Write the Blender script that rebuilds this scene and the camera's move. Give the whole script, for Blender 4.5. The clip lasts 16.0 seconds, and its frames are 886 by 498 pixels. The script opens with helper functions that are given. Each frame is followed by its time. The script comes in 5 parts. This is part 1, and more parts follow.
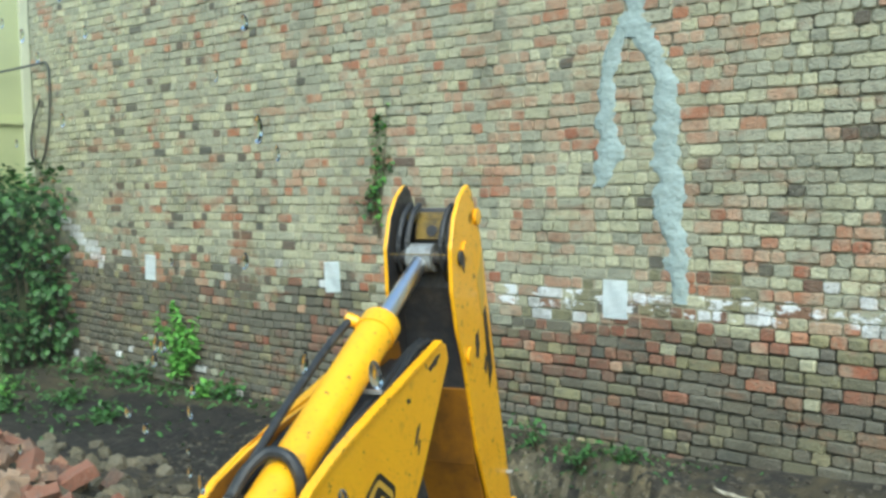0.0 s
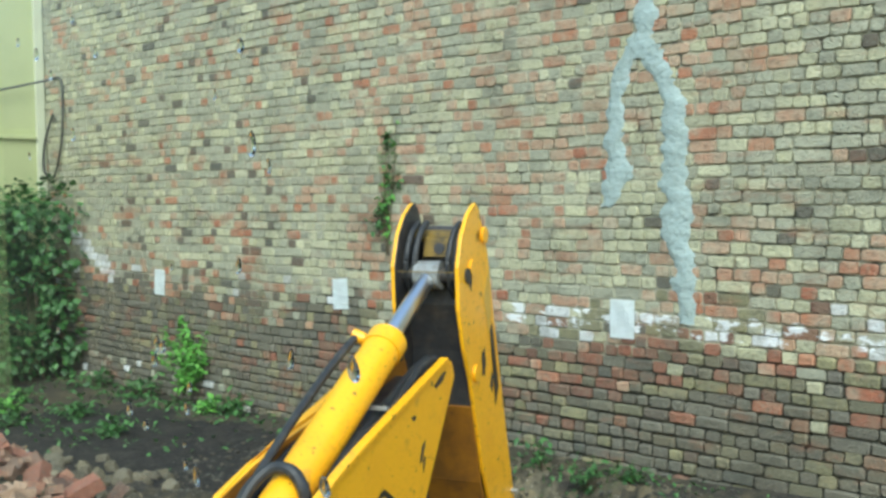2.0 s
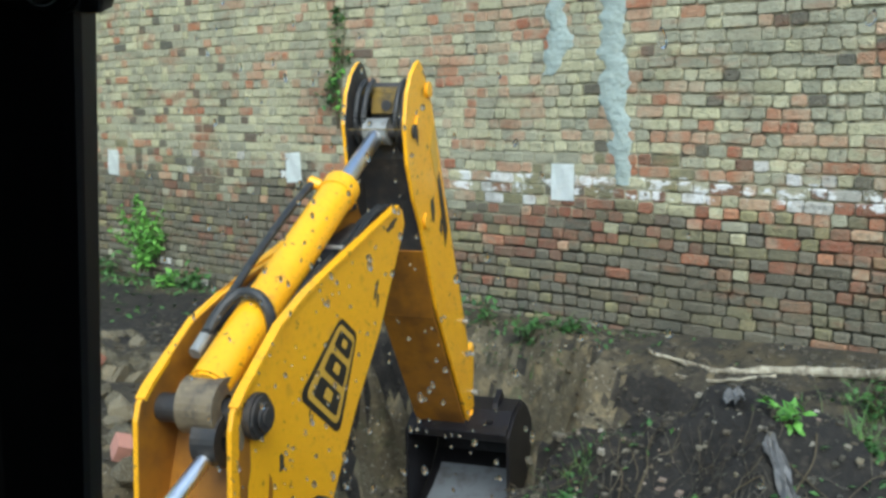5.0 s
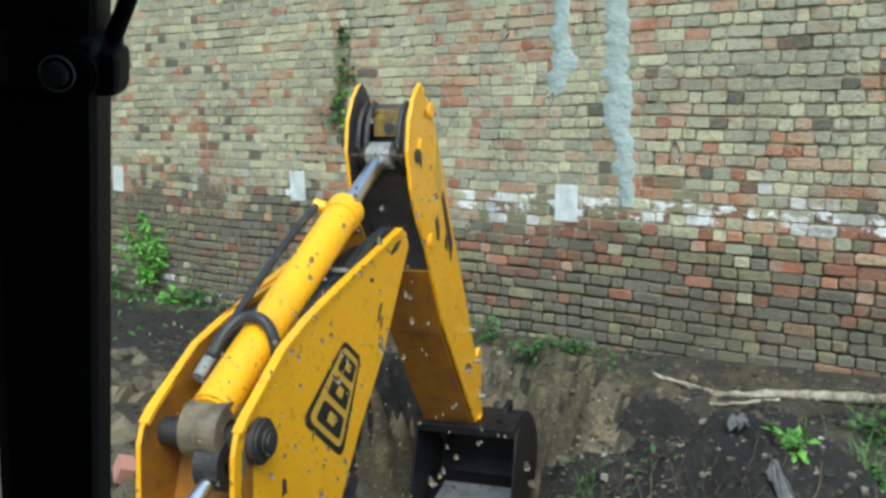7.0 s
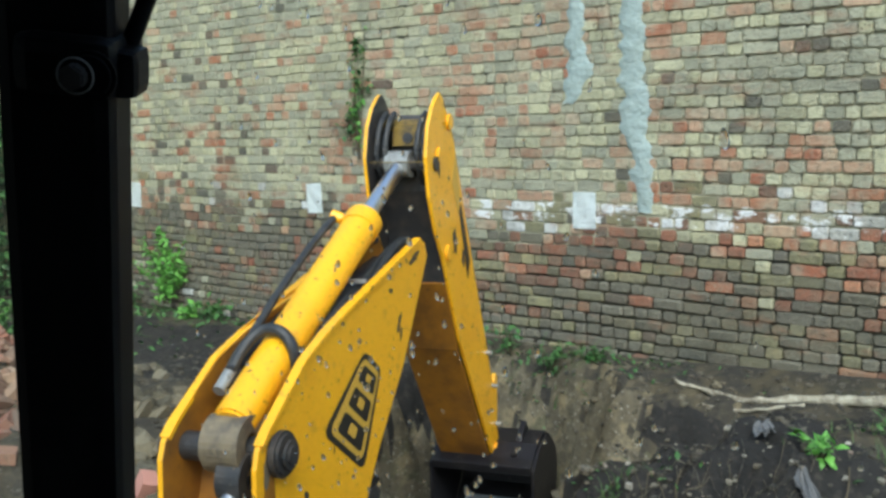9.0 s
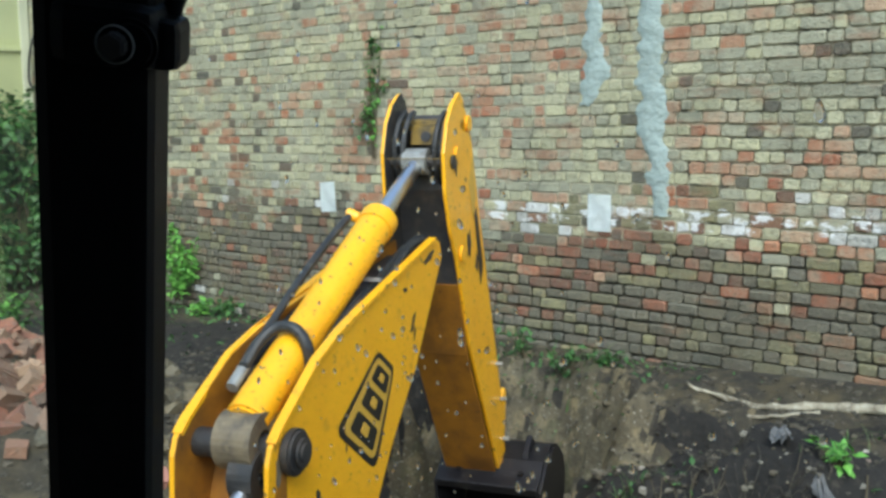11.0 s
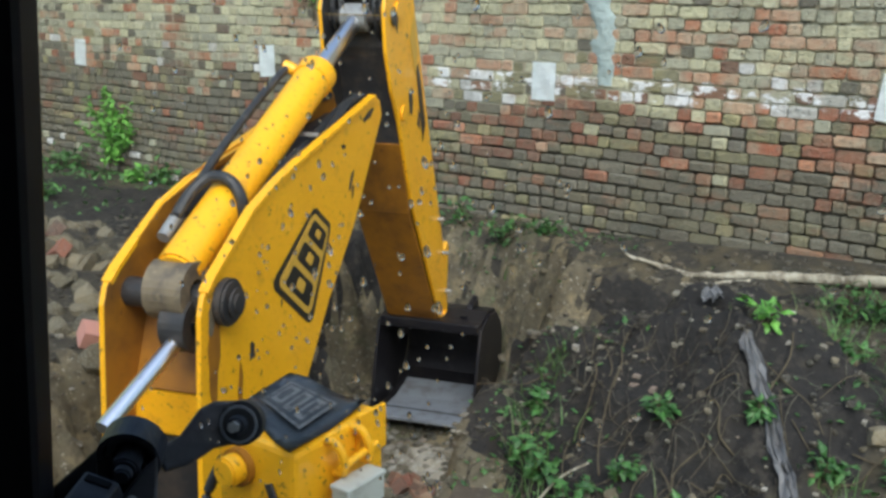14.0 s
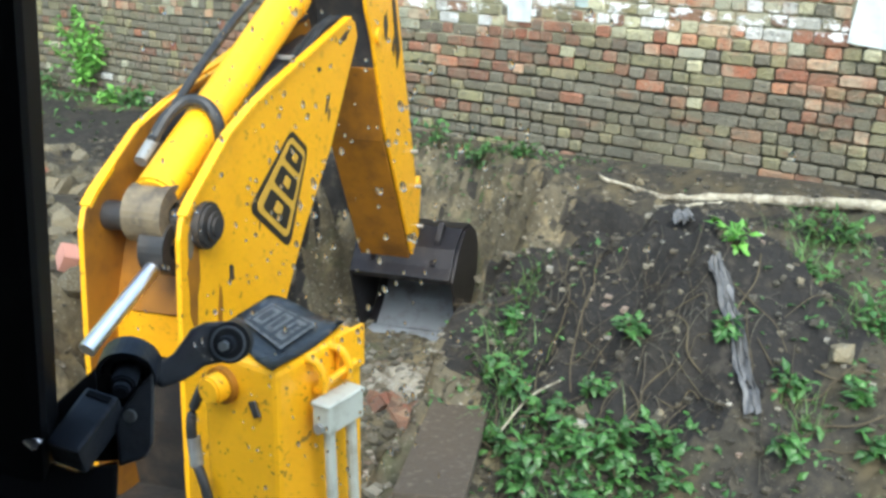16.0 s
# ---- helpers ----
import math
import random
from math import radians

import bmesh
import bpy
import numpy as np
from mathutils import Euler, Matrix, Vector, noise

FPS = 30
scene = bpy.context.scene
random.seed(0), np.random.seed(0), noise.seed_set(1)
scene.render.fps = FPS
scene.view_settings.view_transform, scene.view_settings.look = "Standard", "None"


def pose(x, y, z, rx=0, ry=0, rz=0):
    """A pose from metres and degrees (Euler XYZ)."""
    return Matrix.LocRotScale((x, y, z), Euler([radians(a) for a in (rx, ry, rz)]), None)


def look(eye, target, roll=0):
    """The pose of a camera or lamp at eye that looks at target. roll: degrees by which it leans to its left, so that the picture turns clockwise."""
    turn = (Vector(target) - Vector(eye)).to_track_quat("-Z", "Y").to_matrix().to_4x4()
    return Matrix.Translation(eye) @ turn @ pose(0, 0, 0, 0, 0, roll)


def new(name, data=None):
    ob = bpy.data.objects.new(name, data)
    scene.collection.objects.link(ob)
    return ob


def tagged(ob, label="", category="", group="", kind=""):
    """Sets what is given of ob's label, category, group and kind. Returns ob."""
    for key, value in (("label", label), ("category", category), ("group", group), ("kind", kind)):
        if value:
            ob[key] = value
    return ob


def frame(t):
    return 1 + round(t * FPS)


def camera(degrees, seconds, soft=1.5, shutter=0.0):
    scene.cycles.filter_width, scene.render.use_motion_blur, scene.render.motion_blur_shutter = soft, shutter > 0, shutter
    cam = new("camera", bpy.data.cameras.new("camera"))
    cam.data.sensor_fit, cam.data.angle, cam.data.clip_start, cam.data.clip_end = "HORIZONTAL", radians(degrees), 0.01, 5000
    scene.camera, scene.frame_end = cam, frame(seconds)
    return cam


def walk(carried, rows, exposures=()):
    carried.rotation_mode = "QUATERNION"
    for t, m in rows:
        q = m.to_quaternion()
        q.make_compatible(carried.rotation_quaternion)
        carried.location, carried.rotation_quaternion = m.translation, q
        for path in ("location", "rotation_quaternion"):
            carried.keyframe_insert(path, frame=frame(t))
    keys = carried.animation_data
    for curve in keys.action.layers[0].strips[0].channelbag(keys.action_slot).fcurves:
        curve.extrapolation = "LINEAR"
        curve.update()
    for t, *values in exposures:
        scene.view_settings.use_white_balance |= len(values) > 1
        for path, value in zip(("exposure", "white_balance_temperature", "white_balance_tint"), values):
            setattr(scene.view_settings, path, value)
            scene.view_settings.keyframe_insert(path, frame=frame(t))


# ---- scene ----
cam = camera(48.0, 16.0, soft=3.0)
PATH = [
    (0, (4.03, -6.539, 2.119), (2.726, -5.03, 1.97), -1.08),
    (0.5, (4.035, -6.537, 2.116), (2.723, -5.032, 1.993), -0.75),
    (1, (4.042, -6.549, 2.113), (2.726, -5.046, 2.004), -0.48),
    (1.5, (4.045, -6.544, 2.112), (2.727, -5.044, 2.005), -0.56),
    (2, (4.054, -6.551, 2.117), (2.735, -5.052, 2.005), -0.52),
    (2.5, (4.115, -6.612, 2.035), (2.807, -5.108, 1.873), 0.47),
    (3, (4.239, -6.761, 1.918), (2.957, -5.242, 1.693), 0.81),
    (3.5, (4.304, -6.846, 1.863), (3.058, -5.311, 1.559), -0.03),
    (6, (4.327, -6.871, 1.925), (3.096, -5.326, 1.611), -0.92),
    (6.5, (4.321, -6.87, 1.938), (3.088, -5.323, 1.641), -0.76),
    (7, (4.319, -6.87, 1.939), (3.082, -5.325, 1.653), -0.5),
    (7.5, (4.324, -6.871, 1.93), (3.081, -5.328, 1.657), -0.8),
    (8, (4.325, -6.872, 1.938), (3.077, -5.332, 1.674), -1.08),
    (8.5, (4.305, -6.88, 1.943), (3.056, -5.34, 1.679), -1.15),
    (9, (4.297, -6.859, 1.929), (3.032, -5.332, 1.665), -1.61),
    (9.5, (4.271, -6.866, 1.945), (3, -5.345, 1.678), -0.76),
    (12, (4.25, -6.847, 1.896), (2.964, -5.338, 1.637), -0.78),
    (12.5, (4.24, -6.854, 1.918), (2.95, -5.349, 1.65), -0.31),
    (13, (4.231, -6.835, 1.922), (2.941, -5.331, 1.651), -0.85),
    (13.5, (4.25, -6.822, 1.874), (2.974, -5.306, 1.599), 0.27),
    (14, (4.247, -6.805, 1.773), (3.082, -5.254, 1.284), 0.94),
    (14.5, (4.262, -6.81, 1.767), (3.143, -5.263, 1.173), 1.2),
    (15, (4.287, -6.822, 1.778), (3.19, -5.274, 1.147), 0.99),
    (15.5, (4.287, -6.821, 1.792), (3.197, -5.272, 1.151), 0.11),
    (16, (4.283, -6.851, 1.797), (3.185, -5.307, 1.158), 1.25),
]
walk(cam, [(t, look(eye, target, roll)) for t, eye, target, roll in PATH],
     [(0, 0.77, 5500, -5), (2.2, 0.75, 5500, -5), (3.2, 0.66, 5560, 0), (13.4, 0.64, 5560, 0), (14.0, 0.58, 5750, 5), (14.5, 0.98, 5700, 3), (15.5, 1.34, 5700, 2), (16, 1.36, 5700, 2)])

# ---- light ----
world = bpy.data.worlds.new("overcast_sky")
scene.world = world
world.use_nodes = True
wn = world.node_tree
sky = wn.nodes.new("ShaderNodeTexSky")
sky.sky_type = 'NISHITA'
sky.sun_disc = False
sky.sun_elevation = radians(48)
sky.sun_rotation = radians(137)
sky.air_density = 1.6
sky.dust_density = 4.0
wn.links.new(sky.outputs[0], wn.nodes["Background"].inputs[0])
wn.nodes["Background"].inputs[1].default_value = 0.13
sun = new("sun", bpy.data.lights.new("sun", 'SUN'))
sun.data.energy = 1.3
sun.data.angle = radians(50)
sun.data.color = (1.0, 0.97, 0.9)
sun.matrix_world = look((6.5, -7, 10), (0, 0, 0))


# ---- materials ----
def mat(name, col, rough=0.6, metal=0.0, spots=(), bump=0.0, bump_scale=40.0, gloss=0.5, coat=0.0):
    """spots: (scale, low, high, colour, strength) patches of another colour."""
    m = bpy.data.materials.new(name)
    m.use_nodes = True
    nt = m.node_tree
    b = nt.nodes["Principled BSDF"]
    b.inputs["Roughness"].default_value = rough
    b.inputs["Metallic"].default_value = metal
    b.inputs["Specular IOR Level"].default_value = gloss
    b.inputs["Coat Weight"].default_value = coat
    geo = nt.nodes.new("ShaderNodeTexCoord")
    src = nt.nodes.new("ShaderNodeRGB")
    src.outputs[0].default_value = (*col, 1)
    out = src.outputs[0]
    for i, (scale, lo, hi, c, k) in enumerate(spots):
        n = nt.nodes.new("ShaderNodeTexNoise")
        n.inputs["Scale"].default_value = scale
        n.inputs["Detail"].default_value = 6
        n.inputs["Roughness"].default_value = 0.62
        mp = nt.nodes.new("ShaderNodeMapping")
        mp.inputs["Location"].default_value = (3.1 * i, 1.7 * i, 0.3)
        nt.links.new(geo.outputs["Object"], mp.inputs[0])
        nt.links.new(mp.outputs[0], n.inputs["Vector"])
        r = nt.nodes.new("ShaderNodeMapRange")
        r.inputs[1].default_value, r.inputs[2].default_value = lo, hi
        r.inputs[4].default_value = k
        nt.links.new(n.outputs[0], r.inputs[0])
        x = nt.nodes.new("ShaderNodeMix")
        x.data_type = 'RGBA'
        nt.links.new(r.outputs[0], x.inputs[0])
        nt.links.new(out, x.inputs[6])
        x.inputs[7].default_value = (*c, 1)
        out = x.outputs[2]
    nt.links.new(out, b.inputs["Base Color"])
    if bump:
        n = nt.nodes.new("ShaderNodeTexNoise")
        n.inputs["Scale"].default_value = bump_scale
        n.inputs["Detail"].default_value = 8
        nt.links.new(geo.outputs["Object"], n.inputs["Vector"])
        bp = nt.nodes.new("ShaderNodeBump")
        bp.inputs["Strength"].default_value = bump
        bp.inputs["Distance"].default_value = 0.02
        nt.links.new(n.outputs[0], bp.inputs["Height"])
        nt.links.new(bp.outputs[0], b.inputs["Normal"])
    return m


def varied(name, cols, rough=0.85, island=True, bump=0.5, dirt=(0.12, 0.12, 0.1), dirt_k=0.5, chalk=0.0, wash=(0.37, 0.355, 0.275)):
    """A material whose colour runs over cols piece by piece, with grain and dirt laid over it."""
    m = mat(name, cols[0], rough, bump=bump, bump_scale=60)
    nt = m.node_tree
    b = nt.nodes["Principled BSDF"]
    if island:
        rnd = nt.nodes.new("ShaderNodeNewGeometry").outputs["Random Per Island"]
    else:
        rnd = nt.nodes.new("ShaderNodeObjectInfo").outputs["Random"]
    ramp = nt.nodes.new("ShaderNodeValToRGB")
    ramp.color_ramp.interpolation = 'LINEAR'
    el = ramp.color_ramp.elements
    el[0].color = (*cols[0], 1)
    el[1].color = (*cols[-1], 1)
    for i, c in enumerate(cols[1:-1]):
        e = el.new((i + 1) / (len(cols) - 1))
        e.color = (*c, 1)
    nt.links.new(rnd, ramp.inputs[0])
    geo = nt.nodes.new("ShaderNodeNewGeometry")
    out = ramp.outputs[0]
    for scale, lo, hi, c, k in ((1.3, 0.48, 0.7, dirt, dirt_k), (4.5, 0.44, 0.62, wash, chalk), (15, 0.52, 0.66, wash, chalk * 0.6), (24, 0.52, 0.7, dirt, dirt_k),
                                (90, 0.55, 0.75, (0.5, 0.48, 0.38), 0.35)):
        n = nt.nodes.new("ShaderNodeTexNoise")
        n.inputs["Scale"].default_value = scale
        n.inputs["Detail"].default_value = 5
        nt.links.new(geo.outputs["Position"], n.inputs["Vector"])
        r = nt.nodes.new("ShaderNodeMapRange")
        r.inputs[1].default_value, r.inputs[2].default_value, r.inputs[4].default_value = lo, hi, k
        nt.links.new(n.outputs[0], r.inputs[0])
        x = nt.nodes.new("ShaderNodeMix")
        x.data_type = 'RGBA'
        nt.links.new(r.outputs[0], x.inputs[0])
        nt.links.new(out, x.inputs[6])
        x.inputs[7].default_value = (*c, 1)
        out = x.outputs[2]
    nt.links.new(out, b.inputs["Base Color"])
    return m


YELLOW = mat("yellow_paint", (0.93, 0.47, 0.004), 0.36, spots=((2.2, 0.5, 0.75, (0.8, 0.36, 0.005), 0.7), (60, 0.615, 0.66, (0.1, 0.06, 0.02), 0.8), (8, 0.6, 0.7, (0.42, 0.22, 0.03), 0.55), (17, 0.635, 0.67, (0.07, 0.05, 0.03), 0.8)), bump=0.06, bump_scale=12, coat=0.25)
# dark brown base holds the shade inside the arm as well as dirt
DIRTY_SHADED = mat("dirty_shaded_yellow_paint", (0.36, 0.15, 0.008), 0.5, spots=((4, 0.42, 0.65, (0.15, 0.065, 0.012), 0.85), (30, 0.62, 0.7, (0.08, 0.04, 0.02), 0.7)), bump=0.1)
GREASE_PALE = mat("dried_pale_grease", (0.2, 0.16, 0.1), 0.5, spots=((9, 0.45, 0.65, (0.07, 0.06, 0.05), 0.8), (25, 0.55, 0.7, (0.32, 0.26, 0.15), 0.6)), bump=0.3, bump_scale=30)
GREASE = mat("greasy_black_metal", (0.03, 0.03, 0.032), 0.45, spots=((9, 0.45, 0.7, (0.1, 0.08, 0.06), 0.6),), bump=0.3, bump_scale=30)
RUBBER = mat("black_rubber", (0.025, 0.027, 0.03), 0.5, spots=((14, 0.5, 0.7, (0.09, 0.09, 0.085), 0.5),), bump=0.15)
CHROME = mat("chrome_rod", (0.86, 0.88, 0.92), 0.3, 1.0, spots=((20, 0.6, 0.75, (0.35, 0.35, 0.36), 0.5),))
STEEL = mat("worn_grey_steel", (0.33, 0.34, 0.33), 0.45, 0.4, spots=((15, 0.5, 0.7, (0.14, 0.12, 0.1), 0.7),), bump=0.15)
BUCKET = mat("dark_bucket_steel", (0.016, 0.015, 0.018), 0.42, 0.3, spots=((5, 0.55, 0.72, (0.05, 0.042, 0.034), 0.7), (25, 0.6, 0.72, (0.07, 0.07, 0.078), 0.5)), bump=0.2, gloss=0.35)
DULL = mat("dull_stained_yellow", (0.2, 0.13, 0.02), 0.55, spots=((12, 0.45, 0.65, (0.05, 0.04, 0.02), 0.8),), bump=0.1)
WORN = mat("polished_bucket_lip", (0.3, 0.33, 0.37), 0.36, 0.35, spots=((8, 0.5, 0.7, (0.15, 0.14, 0.13), 0.7),), bump=0.1)
DECAL = mat("black_decal", (0.02, 0.02, 0.018), 0.4, spots=((40, 0.62, 0.7, (0.3, 0.18, 0.03), 0.6),))
DECAL_YELLOW = mat("yellow_decal", (0.62, 0.38, 0.05), 0.45, spots=((40, 0.6, 0.7, (0.1, 0.07, 0.03), 0.5),))
MAT_GREY = mat("grey_rubber_mat", (0.075, 0.095, 0.12), 0.36, spots=((12, 0.5, 0.7, (0.12, 0.13, 0.14), 0.5),), bump=0.2, bump_scale=60)
MAT_LIGHT = mat("worn_light_print", (0.3, 0.32, 0.33), 0.5, spots=((60, 0.5, 0.65, (0.06, 0.07, 0.08), 0.8),))
CLAMP = mat("pale_grey_paint", (0.5, 0.53, 0.47), 0.5, spots=((14, 0.5, 0.72, (0.22, 0.2, 0.15), 0.6),), bump=0.1)
CABBLACK = mat("black_cab_paint", (0.006, 0.006, 0.007), 0.5, gloss=0.12, spots=((20, 0.55, 0.75, (0.014, 0.014, 0.015), 0.6),))
PLASTIC = mat("dark_grey_plastic", (0.02, 0.023, 0.03), 0.42, spots=((25, 0.5, 0.75, (0.04, 0.043, 0.05), 0.6),), bump=0.1)
PAPER = mat("white_sheet", (0.9, 0.95, 0.96), 0.6, spots=((14, 0.55, 0.75, (0.6, 0.64, 0.64), 0.4), (70, 0.68, 0.73, (0.15, 0.15, 0.14), 0.7)))
CEMENT = mat("pale_cement", (0.36, 0.44, 0.43), 0.9, spots=((6, 0.45, 0.7, (0.27, 0.32, 0.29), 0.8), (40, 0.5, 0.7, (0.46, 0.52, 0.5), 0.6)), bump=0.9, bump_scale=25)
JOINT = mat("eroded_lime_joint", (0.1, 0.095, 0.072), 0.95, spots=((2.2, 0.48, 0.62, (0.03, 0.028, 0.022), 0.9), (8, 0.52, 0.66, (0.15, 0.14, 0.105), 0.7)), bump=0.8)
# the darkest spots paint in the shadow of gaps where mortar is missing
MORTAR = mat("old_mortar", (0.42, 0.41, 0.3), 0.95, spots=((1.3, 0.45, 0.62, (0.29, 0.29, 0.22), 0.8), (2.2, 0.52, 0.66, (0.36, 0.28, 0.19), 0.7), (30, 0.5, 0.7, (0.4, 0.39, 0.29), 0.6), (5, 0.54, 0.64, (0.07, 0.066, 0.05), 0.85)), bump=0.8)
PLASTER = mat("yellow_plaster", (0.45, 0.485, 0.25), 0.85, spots=((1.2, 0.45, 0.7, (0.36, 0.39, 0.21), 0.6), (20, 0.6, 0.75, (0.35, 0.35, 0.2), 0.4)), bump=0.2)
PLASTER_PALE = mat("pale_trim", (0.55, 0.57, 0.42), 0.85, spots=((3, 0.5, 0.7, (0.45, 0.45, 0.35), 0.6),), bump=0.2)
SOIL = mat("wet_soil", (0.048, 0.042, 0.028), 0.9, spots=((1.1, 0.42, 0.62, (0.03, 0.028, 0.025), 0.9), (3.3, 0.5, 0.68, (0.1, 0.082, 0.046), 0.8), (14, 0.5, 0.7, (0.1, 0.085, 0.055), 0.55), (45, 0.6, 0.7, (0.22, 0.2, 0.15), 0.45), (2.1, 0.6, 0.75, (0.06, 0.075, 0.03), 0.7)), bump=1.0, bump_scale=18, gloss=0.35)
DARKSOIL = mat("black_earth_and_shade", (0.013, 0.0118, 0.0105), 0.9, spots=((5, 0.5, 0.7, (0.032, 0.028, 0.022), 0.8), (13, 0.56, 0.68, (0.065, 0.056, 0.042), 0.6), (60, 0.62, 0.7, (0.1, 0.09, 0.07), 0.5)), bump=1.0, bump_scale=25)
CLAY = mat("pale_pit_clay", (0.12, 0.105, 0.07), 0.9, spots=((1.6, 0.45, 0.65, (0.09, 0.075, 0.048), 0.85), (5, 0.5, 0.68, (0.25, 0.2, 0.11), 0.8), (16, 0.5, 0.66, (0.055, 0.048, 0.034), 0.75), (38, 0.6, 0.68, (0.42, 0.4, 0.34), 0.7), (2.6, 0.56, 0.7, (0.07, 0.085, 0.035), 0.6)), bump=1.0, bump_scale=16, gloss=0.35)
ROOT = mat("pale_root", (0.4, 0.37, 0.28), 0.8, spots=((6, 0.45, 0.6, (0.13, 0.11, 0.075), 0.85), (40, 0.5, 0.65, (0.5, 0.48, 0.4), 0.6)), bump=0.6)
BAG = mat("grey_plastic_bag", (0.13, 0.132, 0.135), 0.35, spots=((12, 0.45, 0.7, (0.06, 0.06, 0.062), 0.8),), bump=0.4)
STONE = varied("rubble_stone", [(0.03, 0.026, 0.02), (0.05, 0.042, 0.03), (0.04, 0.033, 0.024), (0.13, 0.11, 0.075), (0.035, 0.03, 0.022)], bump=0.8)
STONE_RED = varied("red_brick_rubble", [(0.3, 0.13, 0.08), (0.36, 0.24, 0.15), (0.25, 0.11, 0.08), (0.42, 0.3, 0.2), (0.33, 0.17, 0.11)], bump=0.6)
PINK = mat("pale_red_brick", (0.5, 0.25, 0.2), 0.8, spots=((20, 0.5, 0.7, (0.4, 0.22, 0.17), 0.6),), bump=0.4)
CABLE = mat("black_cable", (0.03, 0.03, 0.03), 0.6)
LEAF = varied("green_leaves", [(0.02, 0.07, 0.013), (0.042, 0.13, 0.025), (0.075, 0.2, 0.04), (0.03, 0.095, 0.022)], rough=0.5, bump=0.0, dirt=(0.02, 0.07, 0.01), dirt_k=0.35)
LEAF_PALE = varied("light_green_leaves", [(0.12, 0.33, 0.04), (0.18, 0.44, 0.06), (0.09, 0.26, 0.04)], rough=0.5, bump=0.0, dirt=(0.04, 0.12, 0.02), dirt_k=0.3)
GRASS = varied("thin_grass", [(0.05, 0.12, 0.025), (0.09, 0.19, 0.04), (0.13, 0.16, 0.06), (0.04, 0.1, 0.02)], rough=0.5, bump=0.0, dirt=(0.03, 0.08, 0.015), dirt_k=0.4)
TWIG = mat("dry_twig", (0.075, 0.06, 0.035), 0.85, spots=((20, 0.5, 0.7, (0.15, 0.12, 0.07), 0.6),))

def clear(name, ior):
    m = bpy.data.materials.new(name)
    m.use_nodes = True
    b = m.node_tree.nodes["Principled BSDF"]
    b.inputs["Base Color"].default_value = (1, 1, 1, 1)
    b.inputs["Transmission Weight"].default_value = 1.0
    b.inputs["Roughness"].default_value = 0.0
    b.inputs["IOR"].default_value = ior
    return m


GLASS = clear("window_glass", 1.06)
WATER = clear("water", 1.33)

BRICK_COLS = {
    "yellow": [(0.45, 0.44, 0.28), (0.55, 0.54, 0.35), (0.4, 0.39, 0.26), (0.59, 0.58, 0.39), (0.47, 0.45, 0.29)],
    "red": [(0.4, 0.17, 0.09), (0.46, 0.24, 0.14), (0.36, 0.14, 0.08), (0.45, 0.29, 0.18)],
    "grey": [(0.33, 0.335, 0.25), (0.38, 0.385, 0.29), (0.3, 0.3, 0.23), (0.42, 0.42, 0.31), (0.35, 0.345, 0.26)],
    "base": [(0.122, 0.113, 0.085), (0.175, 0.163, 0.122), (0.135, 0.126, 0.098), (0.19, 0.165, 0.1), (0.145, 0.136, 0.11), (0.2, 0.187, 0.144), (0.113, 0.104, 0.083)],
    "pink": [(0.47, 0.29, 0.19), (0.52, 0.38, 0.26), (0.43, 0.24, 0.15), (0.49, 0.37, 0.25)],
    "redlow": [(0.24, 0.095, 0.06), (0.31, 0.14, 0.085), (0.17, 0.085, 0.06), (0.3, 0.17, 0.1)],
    "olive": [(0.2, 0.19, 0.105), (0.3, 0.28, 0.15), (0.15, 0.145, 0.1), (0.34, 0.3, 0.16)],
    "white": [(0.6, 0.61, 0.6), (0.82, 0.84, 0.85), (0.42, 0.42, 0.38), (0.74, 0.75, 0.74)],
    "dark": [(0.12, 0.12, 0.1), (0.15, 0.14, 0.11), (0.17, 0.12, 0.09)],
}
WASH = {"olive": (0.19, 0.18, 0.125), "base": (0.17, 0.163, 0.122), "redlow": (0.21, 0.17, 0.12), "dark": (0.13, 0.12, 0.09), "white": (0.6, 0.6, 0.56)}
WHITE = {"white": (0.45, 0.3)}
BRICK, BRICK_ONE = ({k: varied(("brick_" if isl else "single_brick_") + k, v, 0.9, isl, 0.9, (0.085, 0.085, 0.062), *WHITE.get(k, (0.42, 0.55)), WASH.get(k, (0.41, 0.4, 0.295))) for k, v in BRICK_COLS.items()} for isl in (True, False))


def mixed(nt, mask, base, col):
    x = nt.nodes.new("ShaderNodeMix")
    x.data_type = 'RGBA'
    nt.links.new(mask, x.inputs[0])
    nt.links.new(base, x.inputs[6])
    x.inputs[7].default_value = (*col, 1)
    return x.outputs[2]


def calc(nt, op, a, b):
    n = nt.nodes.new("ShaderNodeMath")
    n.operation = op
    for i, v in enumerate((a, b)):
        if isinstance(v, (int, float)):
            n.inputs[i].default_value = v
        else:
            nt.links.new(v, n.inputs[i])
    return n.outputs[0]


def ramped(nt, value, lo, hi, top=1.0):
    r = nt.nodes.new("ShaderNodeMapRange")
    r.interpolation_type = 'SMOOTHSTEP'
    r.inputs[1].default_value, r.inputs[2].default_value, r.inputs[4].default_value = lo, hi, top
    nt.links.new(value, r.inputs[0])
    return r.outputs[0]


